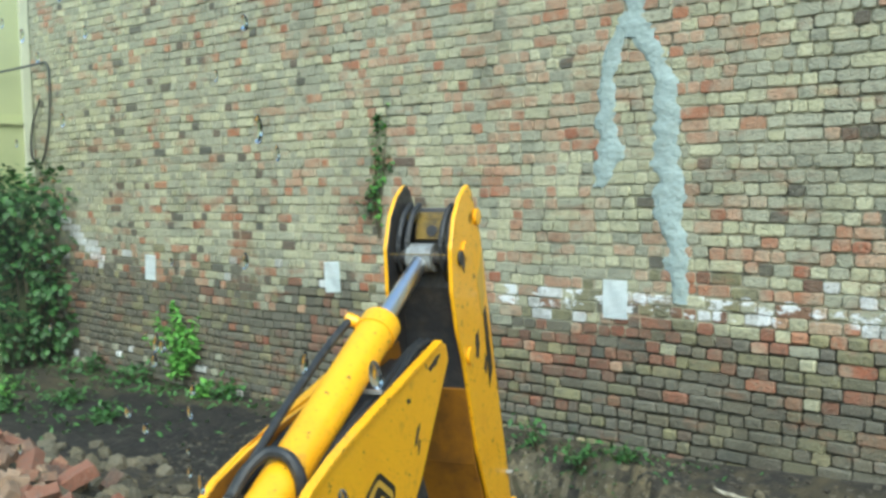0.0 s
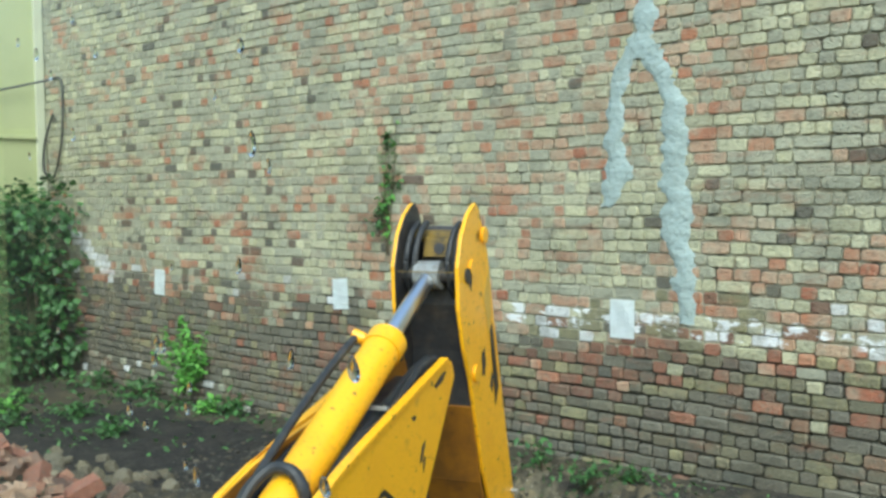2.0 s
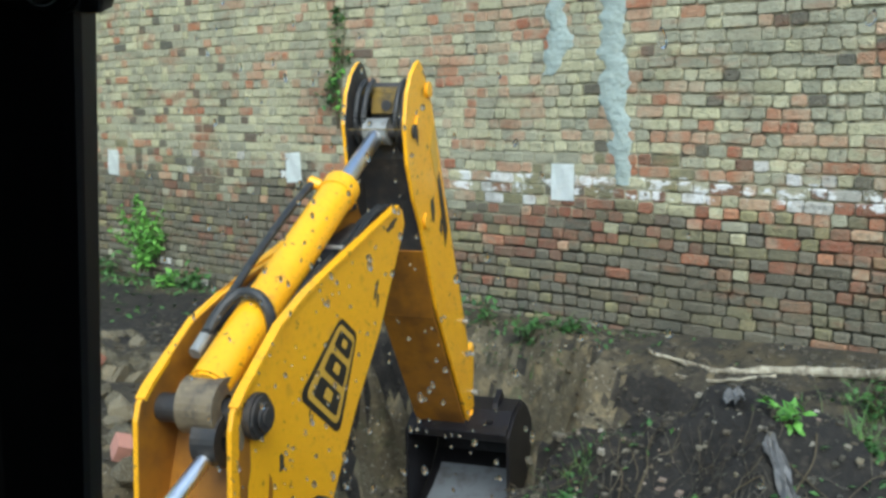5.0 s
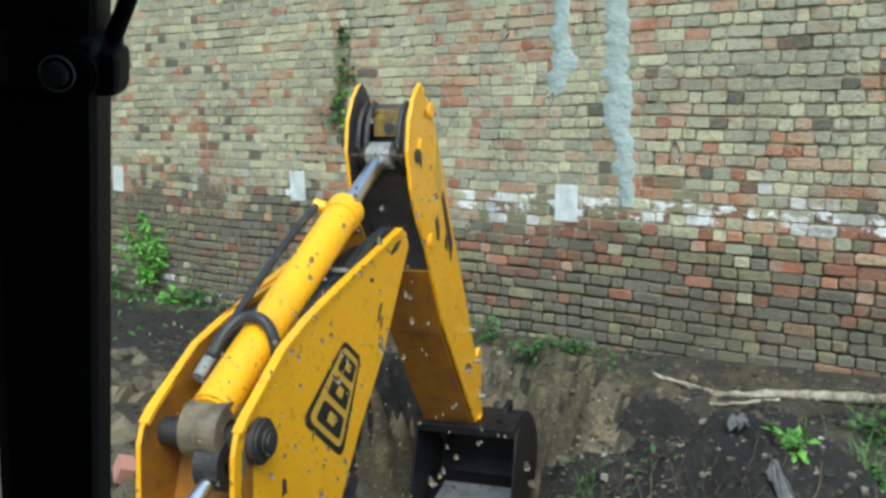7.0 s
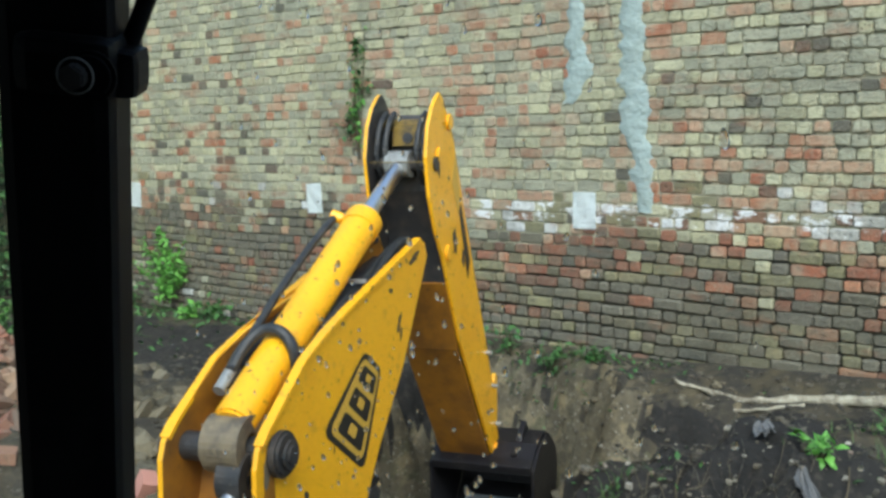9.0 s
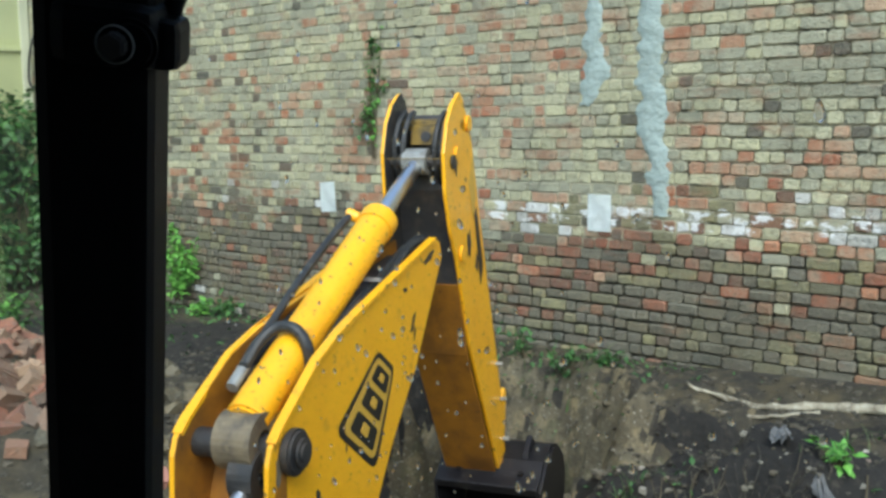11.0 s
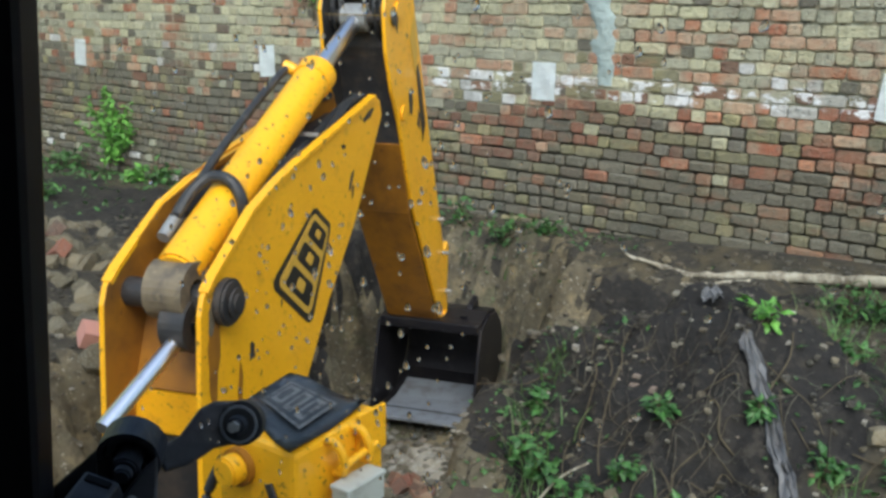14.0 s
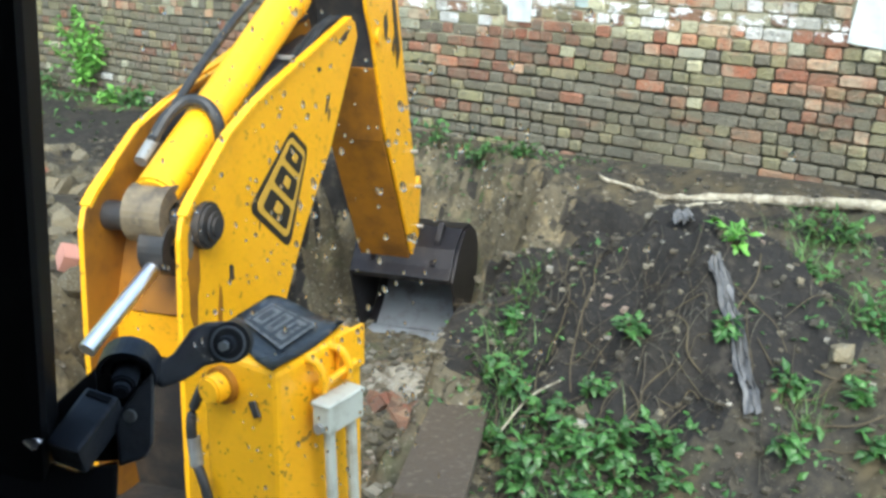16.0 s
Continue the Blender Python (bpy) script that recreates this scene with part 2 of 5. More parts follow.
def splashed(m, painted):
    """Stains that run over bricks and joints alike: brick-red rubbed patches, soot, and white paint splashed along one band."""
    nt = m.node_tree
    b = nt.nodes["Principled BSDF"]
    out = b.inputs["Base Color"].links[0].from_socket
    pos = nt.nodes.new("ShaderNodeNewGeometry").outputs["Position"]
    axes = nt.nodes.new("ShaderNodeSeparateXYZ")
    nt.links.new(pos, axes.inputs[0])

    def blotch(shift, scale, detail=5):
        mp = nt.nodes.new("ShaderNodeMapping")
        mp.inputs["Location"].default_value = shift
        mp.inputs["Scale"].default_value = scale
        nt.links.new(pos, mp.inputs[0])
        n = nt.nodes.new("ShaderNodeTexNoise")
        n.inputs["Scale"].default_value = 1.0
        n.inputs["Detail"].default_value = detail
        n.inputs["Roughness"].default_value = 0.65
        nt.links.new(mp.outputs[0], n.inputs["Vector"])
        return n.outputs[0]
    out = mixed(nt, ramped(nt, blotch((4, 0, 9), (1.7, 1, 4.5)), 0.53, 0.68, 0.45), out, (0.33, 0.15, 0.085))
    out = mixed(nt, ramped(nt, blotch((7, 0, 2), (2.4, 1, 3.6)), 0.55, 0.7, 0.34), out, (0.1, 0.098, 0.078))
    if not painted:
        nt.links.new(out, b.inputs["Base Color"])
        return
    band = calc(nt, 'MULTIPLY', ramped(nt, axes.outputs["X"], -1.5, -1.0), calc(nt, 'MULTIPLY', ramped(nt, axes.outputs["Z"], 0.9, 1.08), ramped(nt, axes.outputs["Z"], 1.36, 1.2)))
    paint = ramped(nt, calc(nt, 'MULTIPLY', band, blotch((1, 0, 5), (5.0, 1, 9.0), 7)), 0.515, 0.575, 0.92)
    out = mixed(nt, paint, out, (0.8, 0.82, 0.83))
    nt.links.new(out, b.inputs["Base Color"])


for stained in (*BRICK.values(), *BRICK_ONE.values(), MORTAR, JOINT):
    splashed(stained, stained not in (MORTAR, JOINT))


# ---- mesh helpers ----
def link(name, bm, material, parent=None, label="", smooth=False):
    me = bpy.data.meshes.new(name)
    bm.normal_update()
    bm.to_mesh(me)
    bm.free()
    for m in (material if isinstance(material, (list, tuple)) else [material]):
        me.materials.append(m)
    if smooth:
        for p in me.polygons:
            p.use_smooth = True
    ob = new(name, me)
    ob.parent = parent
    if label:
        ob["label"] = label
    return ob


def part(name, bm, material, parent, label="", smooth=False):
    return link(name, bm, material, parent, label, smooth)


def empty(name, m=Matrix()):
    ob = new(name)
    ob.matrix_basis = m
    return ob


def bevel(bm, w, seg=2):
    bmesh.ops.bevel(bm, geom=[e for e in bm.edges if len(e.link_faces) == 2 and e.calc_face_angle(0) > 0.6], offset=w, segments=seg, affect='EDGES', profile=0.6)
    return bm


def box(size, at=(0, 0, 0), bev=0.0, turn=None, bm=None):
    own = bmesh.new()
    m = Matrix.Translation(at) @ (turn.to_4x4() if turn else Matrix()) @ Matrix.Diagonal((*size, 1))
    bmesh.ops.create_cube(own, size=1, matrix=m)
    if bev:
        bevel(own, bev)
    return merge(own, bm)


def merge(own, bm):
    if bm is None:
        return own
    me = bpy.data.meshes.new("tmp")
    own.to_mesh(me)
    own.free()
    bm.from_mesh(me)
    bpy.data.meshes.remove(me)
    return bm


def rod(a, b, r, r2=None, seg=24, bev=0.0, bm=None):
    a, b = Vector(a), Vector(b)
    own = bmesh.new()
    turn = (b - a).to_track_quat('Z', 'Y').to_matrix().to_4x4()
    bmesh.ops.create_cone(own, cap_ends=True, segments=seg, radius1=r, radius2=r if r2 is None else r2, depth=(b - a).length,
                          matrix=Matrix.Translation((a + b) / 2) @ turn)
    if bev:
        bmesh.ops.bevel(own, geom=[e for e in own.edges if e.calc_face_angle(0) > 1.0], offset=bev, segments=2, affect='EDGES')
    return merge(own, bm)


def ring(a, b, r, hole, seg=28, bm=None):
    """A tube from a to b with a bore."""
    a, b = Vector(a), Vector(b)
    own = bmesh.new()
    q = (b - a).to_track_quat('Z', 'Y')
    loops = []
    for end, rad in ((a, hole), (a, r), (b, r), (b, hole)):
        loops.append([own.verts.new(end + q @ Vector((rad * math.cos(i * math.tau / seg), rad * math.sin(i * math.tau / seg), 0))) for i in range(seg)])
    for k in range(4):
        l0, l1 = loops[k], loops[(k + 1) % 4]
        for i in range(seg):
            j = (i + 1) % seg
            own.faces.new((l0[i], l0[j], l1[j], l1[i]))
    bmesh.ops.recalc_face_normals(own, faces=own.faces)
    return merge(own, bm)


def tube(points, r, seg=10, bm=None, r2=None):
    """A smooth hose through the points."""
    pts = [Vector(p) for p in points]
    fine = []
    for i in range(len(pts) - 1):
        p0, p1, p2, p3 = pts[max(i - 1, 0)], pts[i], pts[i + 1], pts[min(i + 2, len(pts) - 1)]
        for k in range(6):
            u = k / 6
            fine.append(0.5 * ((2 * p1) + (p2 - p0) * u + (2 * p0 - 5 * p1 + 4 * p2 - p3) * u * u + (3 * p1 - p0 - 3 * p2 + p3) * u ** 3))
    fine.append(pts[-1])
    own = bmesh.new()
    last = None
    up = Vector((0.13, 0.2, 0.97))
    for i, p in enumerate(fine):
        d = (fine[min(i + 1, len(fine) - 1)] - fine[max(i - 1, 0)]).normalized()
        side = d.cross(up)
        if side.length < 0.05:
            side = d.cross(Vector((1, 0, 0)))
        side.normalize()
        up2 = side.cross(d)
        rad = r if r2 is None else r + (r2 - r) * i / (len(fine) - 1)
        loop = [own.verts.new(p + rad * (side * math.cos(k * math.tau / seg) + up2 * math.sin(k * math.tau / seg))) for k in range(seg)]
        if last:
            for k in range(seg):
                own.faces.new((last[k], last[(k + 1) % seg], loop[(k + 1) % seg], loop[k]))
        else:
            own.faces.new(loop[::-1])
        last = loop
    own.faces.new(last)
    bmesh.ops.recalc_face_normals(own, faces=own.faces)
    return merge(own, bm)


def plate(outline, o0, o1, bev=0.006, bm=None, shear=None):
    """A plate with its outline in the arm's plane (ahead, up), from the side offsets o0 to o1. shear: extra offset by the way ahead."""
    own = bmesh.new()
    f = shear or (lambda s: 0.0)
    a = [own.verts.new((o0 + f(s), s, z)) for s, z in outline]
    b = [own.verts.new((o1 + f(s), s, z)) for s, z in outline]
    own.faces.new(a)
    own.faces.new(b)
    n = len(outline)
    for i in range(n):
        own.faces.new((a[i], a[(i + 1) % n], b[(i + 1) % n], b[i]))
    bmesh.ops.recalc_face_normals(own, faces=own.faces)
    if bev:
        bevel(own, bev, 2)
    return merge(own, bm)


def strip(line, o0, o1, thick, bm=None, shear=None):
    """A bent sheet that follows a line of (ahead, up) between two side offsets."""
    own = bmesh.new()
    rows = []
    g0 = shear or (lambda s: 0.0)
    for i, (s, z) in enumerate(line):
        s0, z0 = line[max(i - 1, 0)]
        s1, z1 = line[min(i + 1, len(line) - 1)]
        d = Vector((s1 - s0, z1 - z0)).normalized()
        nx, nz = -d.y * thick, d.x * thick
        rows.append([own.verts.new(p) for p in ((o0 + g0(s), s, z), (o1, s, z), (o1, s - nx, z - nz), (o0 + g0(s), s - nx, z - nz))])
    for r0, r1 in zip(rows, rows[1:]):
        for k in range(4):
            own.faces.new((r0[k], r0[(k + 1) % 4], r1[(k + 1) % 4], r1[k]))
    own.faces.new(rows[0])
    own.faces.new(rows[-1][::-1])
    bmesh.ops.recalc_face_normals(own, faces=own.faces)
    return merge(own, bm)


def smooth(a, b, x):
    u = max(0.0, min(1.0, (x - a) / (b - a)))
    return u * u * (3 - 2 * u)


# ---- brick wall ----
COURSE, STRETCH, HEADER = 0.09, 0.24, 0.126
WALL_X0, WALL_X1, WALL_TOP = -8.9, 5.6, 5.6


def brick_mesh(w, h, d, r, round_off=1.0):
    """A brick with worn, rounded corners: the back stays open inside the mortar."""
    b = 0.005 if d < 0.012 else 0.011
    x, z = w / 2, h / 2
    rim = []
    for sx, sz in ((-1, 1), (1, 1), (1, -1), (-1, -1)):
        c = min(r.uniform(0.006, 0.03) * round_off, w * 0.3)
        e = min(r.uniform(0.005, 0.02) * round_off, h * 0.36)
        pair = [(sx * x, sz * (z - e)), (sx * (x - c), sz * z)]
        rim += pair if sx * sz < 0 else pair[::-1]
    rim = [(p + r.uniform(-0.004, 0.004), q + r.uniform(-0.003, 0.003)) for p, q in rim]
    rim.reverse()
    kx, kz = 1 - b * 2 / w, 1 - b * 2 / h
    lean, nod = r.uniform(-0.03, 0.03), r.uniform(-0.05, 0.05)
    vs = [(p * kx, -d + p * lean + q * nod + r.uniform(-0.0015, 0.0015), q * kz) for p, q in rim]
    vs += [(p, -d + b, q) for p, q in rim] + [(p, 0.05, q) for p, q in rim]
    fs = [tuple(range(7, -1, -1))]
    for k in (0, 8):
        for i in range(8):
            j = (i + 1) % 8
            fs.append((k + i, k + j, k + 8 + j, k + 8 + i))
    return vs, fs


def brick_kind(x, z, r):
    n = 0.6 * noise.noise(Vector((x * 0.5, z * 0.8, 3.3))) + 0.7 * noise.noise(Vector((x * 1.9, z * 2.5, 6)))
    hot = noise.noise(Vector((x * 0.9, z * 2.6, 0.7)))
    u = r.random()
    if x > -1.2 and abs(z - 1.15 - 0.05 * noise.noise(Vector((x * 0.8, 0, 7)))) < 0.11:
        if noise.noise(Vector((x * 1.7, z * 6, 7))) > 0.05 and r.random() < 0.22:
            return "white"
    low = z - 0.35 * n + r.uniform(-0.16, 0.16)
    if low < 0.5:
        w = dict(base=0.8, dark=0.1, redlow=0.06, olive=0.2)
        if x < -4.2 and z < 0.32:
            w = dict(base=0.75, white=0.06, grey=0.12, dark=0.15)
    elif low < 1.0:
        w = dict(base=0.36, redlow=0.16 + 1.2 * max(0, hot + 0.05), olive=0.26, yellow=0.04, dark=0.05, red=0.08)
        if x < -3:
            w = dict(base=0.62, redlow=0.1, olive=0.16, dark=0.14)
    elif low < 1.3:
        p = 0.16 if x > -1.3 else 0.04
        streak = noise.noise(Vector((x * 1.3, z * 5, 9)))
        w = dict(white=p * (1.4 if streak > -0.02 else 0.1), red=0.2, pink=0.12, yellow=0.16, grey=0.2, base=0.1, redlow=0.1, olive=0.12)
    elif x < -3.4 + 0.8 * n:
        w = dict(grey=0.52, yellow=0.32, red=0.04, dark=0.05, pink=0.04) if z > 1.9 else dict(yellow=0.4, grey=0.36, red=0.12, dark=0.08)
    elif x > 1.0 + 0.8 * n and z > 1.7:
        w = dict(grey=0.52, yellow=0.36, dark=0.03, red=0.03, pink=0.05)
    else:
        w = dict(yellow=0.42, pink=0.18 + 0.6 * max(0, hot), red=0.06 + (0.75 if z < 2.0 else 0.45) * max(0, hot), grey=0.2, dark=0.012)
    if -8.3 < x < -7.2 and abs(z - (1.66 - (x + 8.15) * 0.55)) < 0.09:
        return "white"
    tot = sum(w.values())
    for k, v in w.items():
        u -= v / tot
        if u <= 0:
            return k
    return "yellow"


def mortar_bed(wide, mid):
    """The mortar's face: nearly flush and smeared over bricks above, raked out deep below."""
    nx, nz = int(wide / 0.04), int(5.9 / 0.04)
    vs, fs = [], []
    for j in range(nz + 1):
        z = -0.3 + 5.9 * j / nz
        for i in range(nx + 1):
            x = WALL_X0 + wide * i / nx
            low = smooth(1.1, 0.55, z + 0.25 * noise.noise(Vector((x * 1.2, z * 1.5, 5))))
            n = noise.fractal(Vector((x * 2.3, z * 3.2, 1.5)), 1.0, 2.0, 3)
            y = 0.007 - 0.010 * n
            worn = max(smooth(0.6, 1.6, x + 0.6 * noise.noise(Vector((x * 1.5, z * 1.9, 8)))) * 0.75, smooth(0.15, 0.5, noise.noise(Vector((x * 1.1, z * 2.4, 12)))) * 0.8)
            low = max(low, worn)
            vs.append((x, max(-0.005, y) * (1 - low) + 0.026 * low, z))
    for j in range(nz):
        for i in range(nx):
            a = j * (nx + 1) + i
            fs.append((a, a + 1, a + nx + 2, a + nx + 1))
    me = bpy.data.meshes.new("mortar_bed")
    me.from_pydata(vs, [], fs)
    me.materials.append(MORTAR)
    me.materials.append(JOINT)
    for p in me.polygons:
        p.use_smooth = True
        x, _, z = p.center
        p.material_index = 1 if z + 0.35 * noise.noise(Vector((x * 1.2, z * 1.5, 5))) + 0.2 * noise.noise(Vector((x * 6, z * 8, 2))) < 0.95 else 0
    return me


def build_wall():
    wide, mid = WALL_X1 - WALL_X0, (WALL_X0 + WALL_X1) / 2
    core = box((wide, 0.36, WALL_TOP + 0.8), (mid, 0.18 + 0.045, (WALL_TOP - 0.8) / 2))
    wall = link("wall_brick", core, MORTAR)
    bed = new("mortar_bed", mortar_bed(wide, mid))
    bed.parent = wall
    tagged(wall, "old weathered brick boundary wall with patchy white paint", "wall", kind="structure")
    r = random.Random(5)
    keys = list(BRICK)
    stuff_v, stuff_f, stuff_m = [], [], []
    shapes = {}
    singles = 0
    row = 0
    z = -0.32
    while z < WALL_TOP:
        x = WALL_X0 + r.uniform(0, STRETCH)
        while x < WALL_X1:
            w = HEADER if r.random() < (0.85 if row % 2 else 0.62) else STRETCH
            w *= r.uniform(0.78, 1.1)
            zc = z + COURSE / 2 + 0.012 * math.sin(x * 0.9 + row * 0.2) * 0.5 + 0.02 * noise.noise(Vector((x * 0.7, z * 0.6, 4))) + r.uniform(-0.006, 0.006)
            if abs(x - (-3.43)) < 0.05 and z > 2.4 and r.random() < 0.5:
                x += w
                continue
            k = brick_kind(x + w / 2, zc, r)
            gap = r.uniform(0.006, 0.022)
            h = COURSE - r.uniform(0.007, 0.018)
            d = r.choice((-0.002, 0.0, 0.002, 0.004, 0.007)) + 0.016 * smooth(1.0, 0.3, zc + 0.15 * noise.noise(Vector((x, zc, 2))))
            if 0.55 < x < 3.0 and -0.05 < zc < 1.02 and singles < 300:
                sk = (k, w > 0.17, r.randrange(4))
                if sk not in shapes:
                    v, f = brick_mesh((STRETCH if sk[1] else HEADER) - 0.012, 0.074, 0.006 + 0.005 * sk[2], r, 0.8)
                    me = bpy.data.meshes.new("brick")
                    me.from_pydata(v, [], f)
                    me.materials.append(BRICK_ONE[k])
                    shapes[sk] = me
                w = (STRETCH if sk[1] else HEADER) * (w / (STRETCH if sk[1] else HEADER))
                b = new("brick", shapes[sk])
                b.parent = wall
                b.location = (x + w / 2, 0.0, zc)
                b.scale = (w / (STRETCH if sk[1] else HEADER), 1, h / 0.074)
                b.rotation_euler = (0, r.uniform(-0.015, 0.015), r.uniform(-0.02, 0.02))
                singles += 1
            else:
                v, f = brick_mesh(w - gap, h, 0.002 + d, r, 0.8)
                base = len(stuff_v)
                tilt = r.uniform(-0.02, 0.02)
                stuff_v += [(p + x + w / 2, q, s + zc + p * tilt) for p, q, s in v]
                stuff_f += [tuple(i + base for i in g) for g in f]
                stuff_m += [keys.index(k)] * len(f)
            x += w
        z += COURSE
        row += 1
    me = bpy.data.meshes.new("brickwork")
    me.from_pydata(stuff_v, [], stuff_f)
    for k in keys:
        me.materials.append(BRICK[k])
    me.polygons.foreach_set("material_index", stuff_m)
    rest = new("brickwork", me)
    rest.parent = wall
    tagged(rest, kind="stuff")
    return wall


def smear(line, seed):
    """A cement smear on the wall: a lumpy low relief along (x, z, half width)."""
    r = random.Random(seed)
    bm = bmesh.new()
    last = None
    pts = []
    for (x0, z0, w0), (x1, z1, w1) in zip(line, line[1:]):
        n = max(2, int(abs(z1 - z0) / 0.035))
        for i in range(n):
            u = i / n
            pts.append((x0 + (x1 - x0) * u, z0 + (z1 - z0) * u, w0 + (w1 - w0) * u))
    pts.append(line[-1])
    for i, (x, z, w) in enumerate(pts):
        a = w * (1 + 0.8 * noise.noise(Vector((x * 9, z * 9, seed)))) * r.uniform(0.85, 1.15)
        b = w * (1 + 0.8 * noise.noise(Vector((x * 9, z * 9, seed + 7)))) * r.uniform(0.85, 1.15)
        y = -0.017 - 0.006 * noise.noise(Vector((x * 5, z * 14, 1)))
        rowv = [bm.verts.new((x + p, q, z + r.uniform(-0.006, 0.006))) for p, q in ((-a, 0.0), (-a * 0.8, y + 0.008), (-a * 0.3, y + r.uniform(-.006, .004)), (b * 0.3, y + r.uniform(-.006, .004)), (b * 0.8, y + 0.008), (b, 0.0))]
        if last:
            for k in range(5):
                bm.faces.new((last[k], last[k + 1], rowv[k + 1], rowv[k]))
        last = rowv
    bmesh.ops.recalc_face_normals(bm, faces=bm.faces)
    ob = link("cement_smear", bm, CEMENT, smooth=True)
    return tagged(ob, "pale blue-grey cement smear running down the bricks", "cement smear", "smears on the wall")


def sheet(x, z, w=0.215, h=0.297, lean=0.0):
    bm = bmesh.new()
    nx, nz = 5, 7
    g = [[bm.verts.new((w * (i / nx - 0.5), -0.026 - 0.003 * math.sin(i * 1.3 + j * 0.8), h * (j / nz - 0.5))) for i in range(nx + 1)] for j in range(nz + 1)]
    for j in range(nz):
        for i in range(nx):
            bm.faces.new((g[j][i], g[j][i + 1], g[j + 1][i + 1], g[j + 1][i]))
    bmesh.ops.solidify(bm, geom=bm.faces[:], thickness=0.001)
    ob = link("notice_sheet", bm, PAPER)
    ob.matrix_basis = Matrix.Translation((x, 0.006, z)) @ Matrix.Rotation(radians(lean), 4, 'Y')
    return tagged(ob, "blank weathered white sheet fixed to the brick wall", "sheet", "sheets on the wall")


build_wall()
smear([(0.29, 4.3, 0.08), (0.31, 3.55, 0.085), (0.27, 3.25, 0.13), (0.25, 3.1, 0.12)], 1)
smear([(0.2, 3.2, 0.1), (0.06, 2.95, 0.07), (0.03, 2.5, 0.075), (0.07, 2.3, 0.11), (0.02, 2.12, 0.09), (-0.05, 2.0, 0.05)], 2)
smear([(0.34, 3.15, 0.08), (0.48, 2.85, 0.09), (0.54, 2.6, 0.1), (0.53, 2.1, 0.13), (0.55, 1.75, 0.12), (0.62, 1.5, 0.09), (0.64, 1.15, 0.06)], 3)
sheet(-6.12, 1.105, lean=2)
sheet(-3.02, 1.155, lean=-4)
sheet(0.11, 1.152)
sheet(2.76, 1.19, 0.3, 0.297, lean=6)

# ---- yellow house at the wall's end ----
house = empty("house")
tagged(house, "yellow plastered house standing at the end of the brick wall", "house")
part("wall", box((4.0, 7.0, 9.0), (-10.78, -3.2, 4.2)), PLASTER, house)
part("corner_trim", box((0.16, 0.12, 7.0), (-8.82, -0.075, 5.6), 0.01), PLASTER_PALE, house, "pale corner moulding")
part("ledge", box((0.06, 6.9, 0.05), (-8.76, -3.6, 2.9), 0.008), PLASTER, house)


# ---- ground ----
def seg_dist(x, y, ax, ay, bx, by):
    dx, dy = bx - ax, by - ay
    u = max(0, min(1, ((x - ax) * dx + (y - ay) * dy) / (dx * dx + dy * dy)))
    return math.hypot(x - ax - u * dx, y - ay - u * dy)


def height(x, y):
    v = Vector((x, y, 0))
    n1 = noise.fractal(v * 0.9, 1.0, 2.0, 4)
    n2 = noise.fractal(v * 3.7 + Vector((5, 1, 2)), 1.0, 2.0, 4)
    near = smooth(9, 5, math.hypot(x, y + 3))
    z = 0.0 + 0.04 * smooth(0, 3, x) * smooth(-0.8, 0, y) * 3
    z -= 0.22 * smooth(-1, -5, x)
    pit = max(1.17 * smooth(1.1, 0.55, seg_dist(x + 0.2 * n2, y + 0.2 * n1, 1.2, -4.3, 0.08, -1.4)), 0.6 * smooth(0.75, 0.3, seg_dist(x + 0.25 * n2, y + 0.25 * n1, 0.4, -1.75, 1.75, -1.5)))
    front = 0.55 * smooth(-2.6, -4.0, y) * smooth(0.4, 1.4, x)
    heap = 0.44 * math.exp(-(((x - 2.72) / 0.6) ** 2 + ((y + 2.5) / 0.62) ** 2))
    rubble = 0.3 * math.exp(-(((x + 1.9) / 1.5) ** 2 + ((y + 4.0) / 0.9) ** 2)) + 0.3 * math.exp(-(((x + 1.9) / 0.9) ** 2 + ((y + 3.95) / 0.5) ** 2))
    z += heap + rubble - max(pit, front)
    lumps = math.exp(-(((x - 2.6) / 0.9) ** 2 + ((y + 2.6) / 0.8) ** 2))
    z += 0.09 * lumps * (n2 + 0.5 * noise.noise(v * 9) + 0.45 * noise.noise(v * 14))
    z += (0.08 * n1 + 0.055 * n2 + 0.02 * noise.noise(v * 17)) * near * smooth(0.0, -0.5, y)
    return z


def black_earth_and_shade(x, y):
    n = 0.5 * noise.fractal(Vector((x * 2.2, y * 2.2, 4)), 1.0, 2.0, 4)
    on_heap = 1.15 - math.hypot((x - 2.4) / 1.15, (y + 2.55) / 0.85)
    mud = 1 - math.hypot((x + 3.6) / 3.8, (y + 1.55) / 1.25)
    # the bank edge's shadow, painted as a dark strip of ground
    edge_shade = 1 - math.hypot((x - 2.2) / 1.5, (y + 0.9) / 0.2)
    return max(on_heap, mud, edge_shade) + 0.5 * n > 0.18


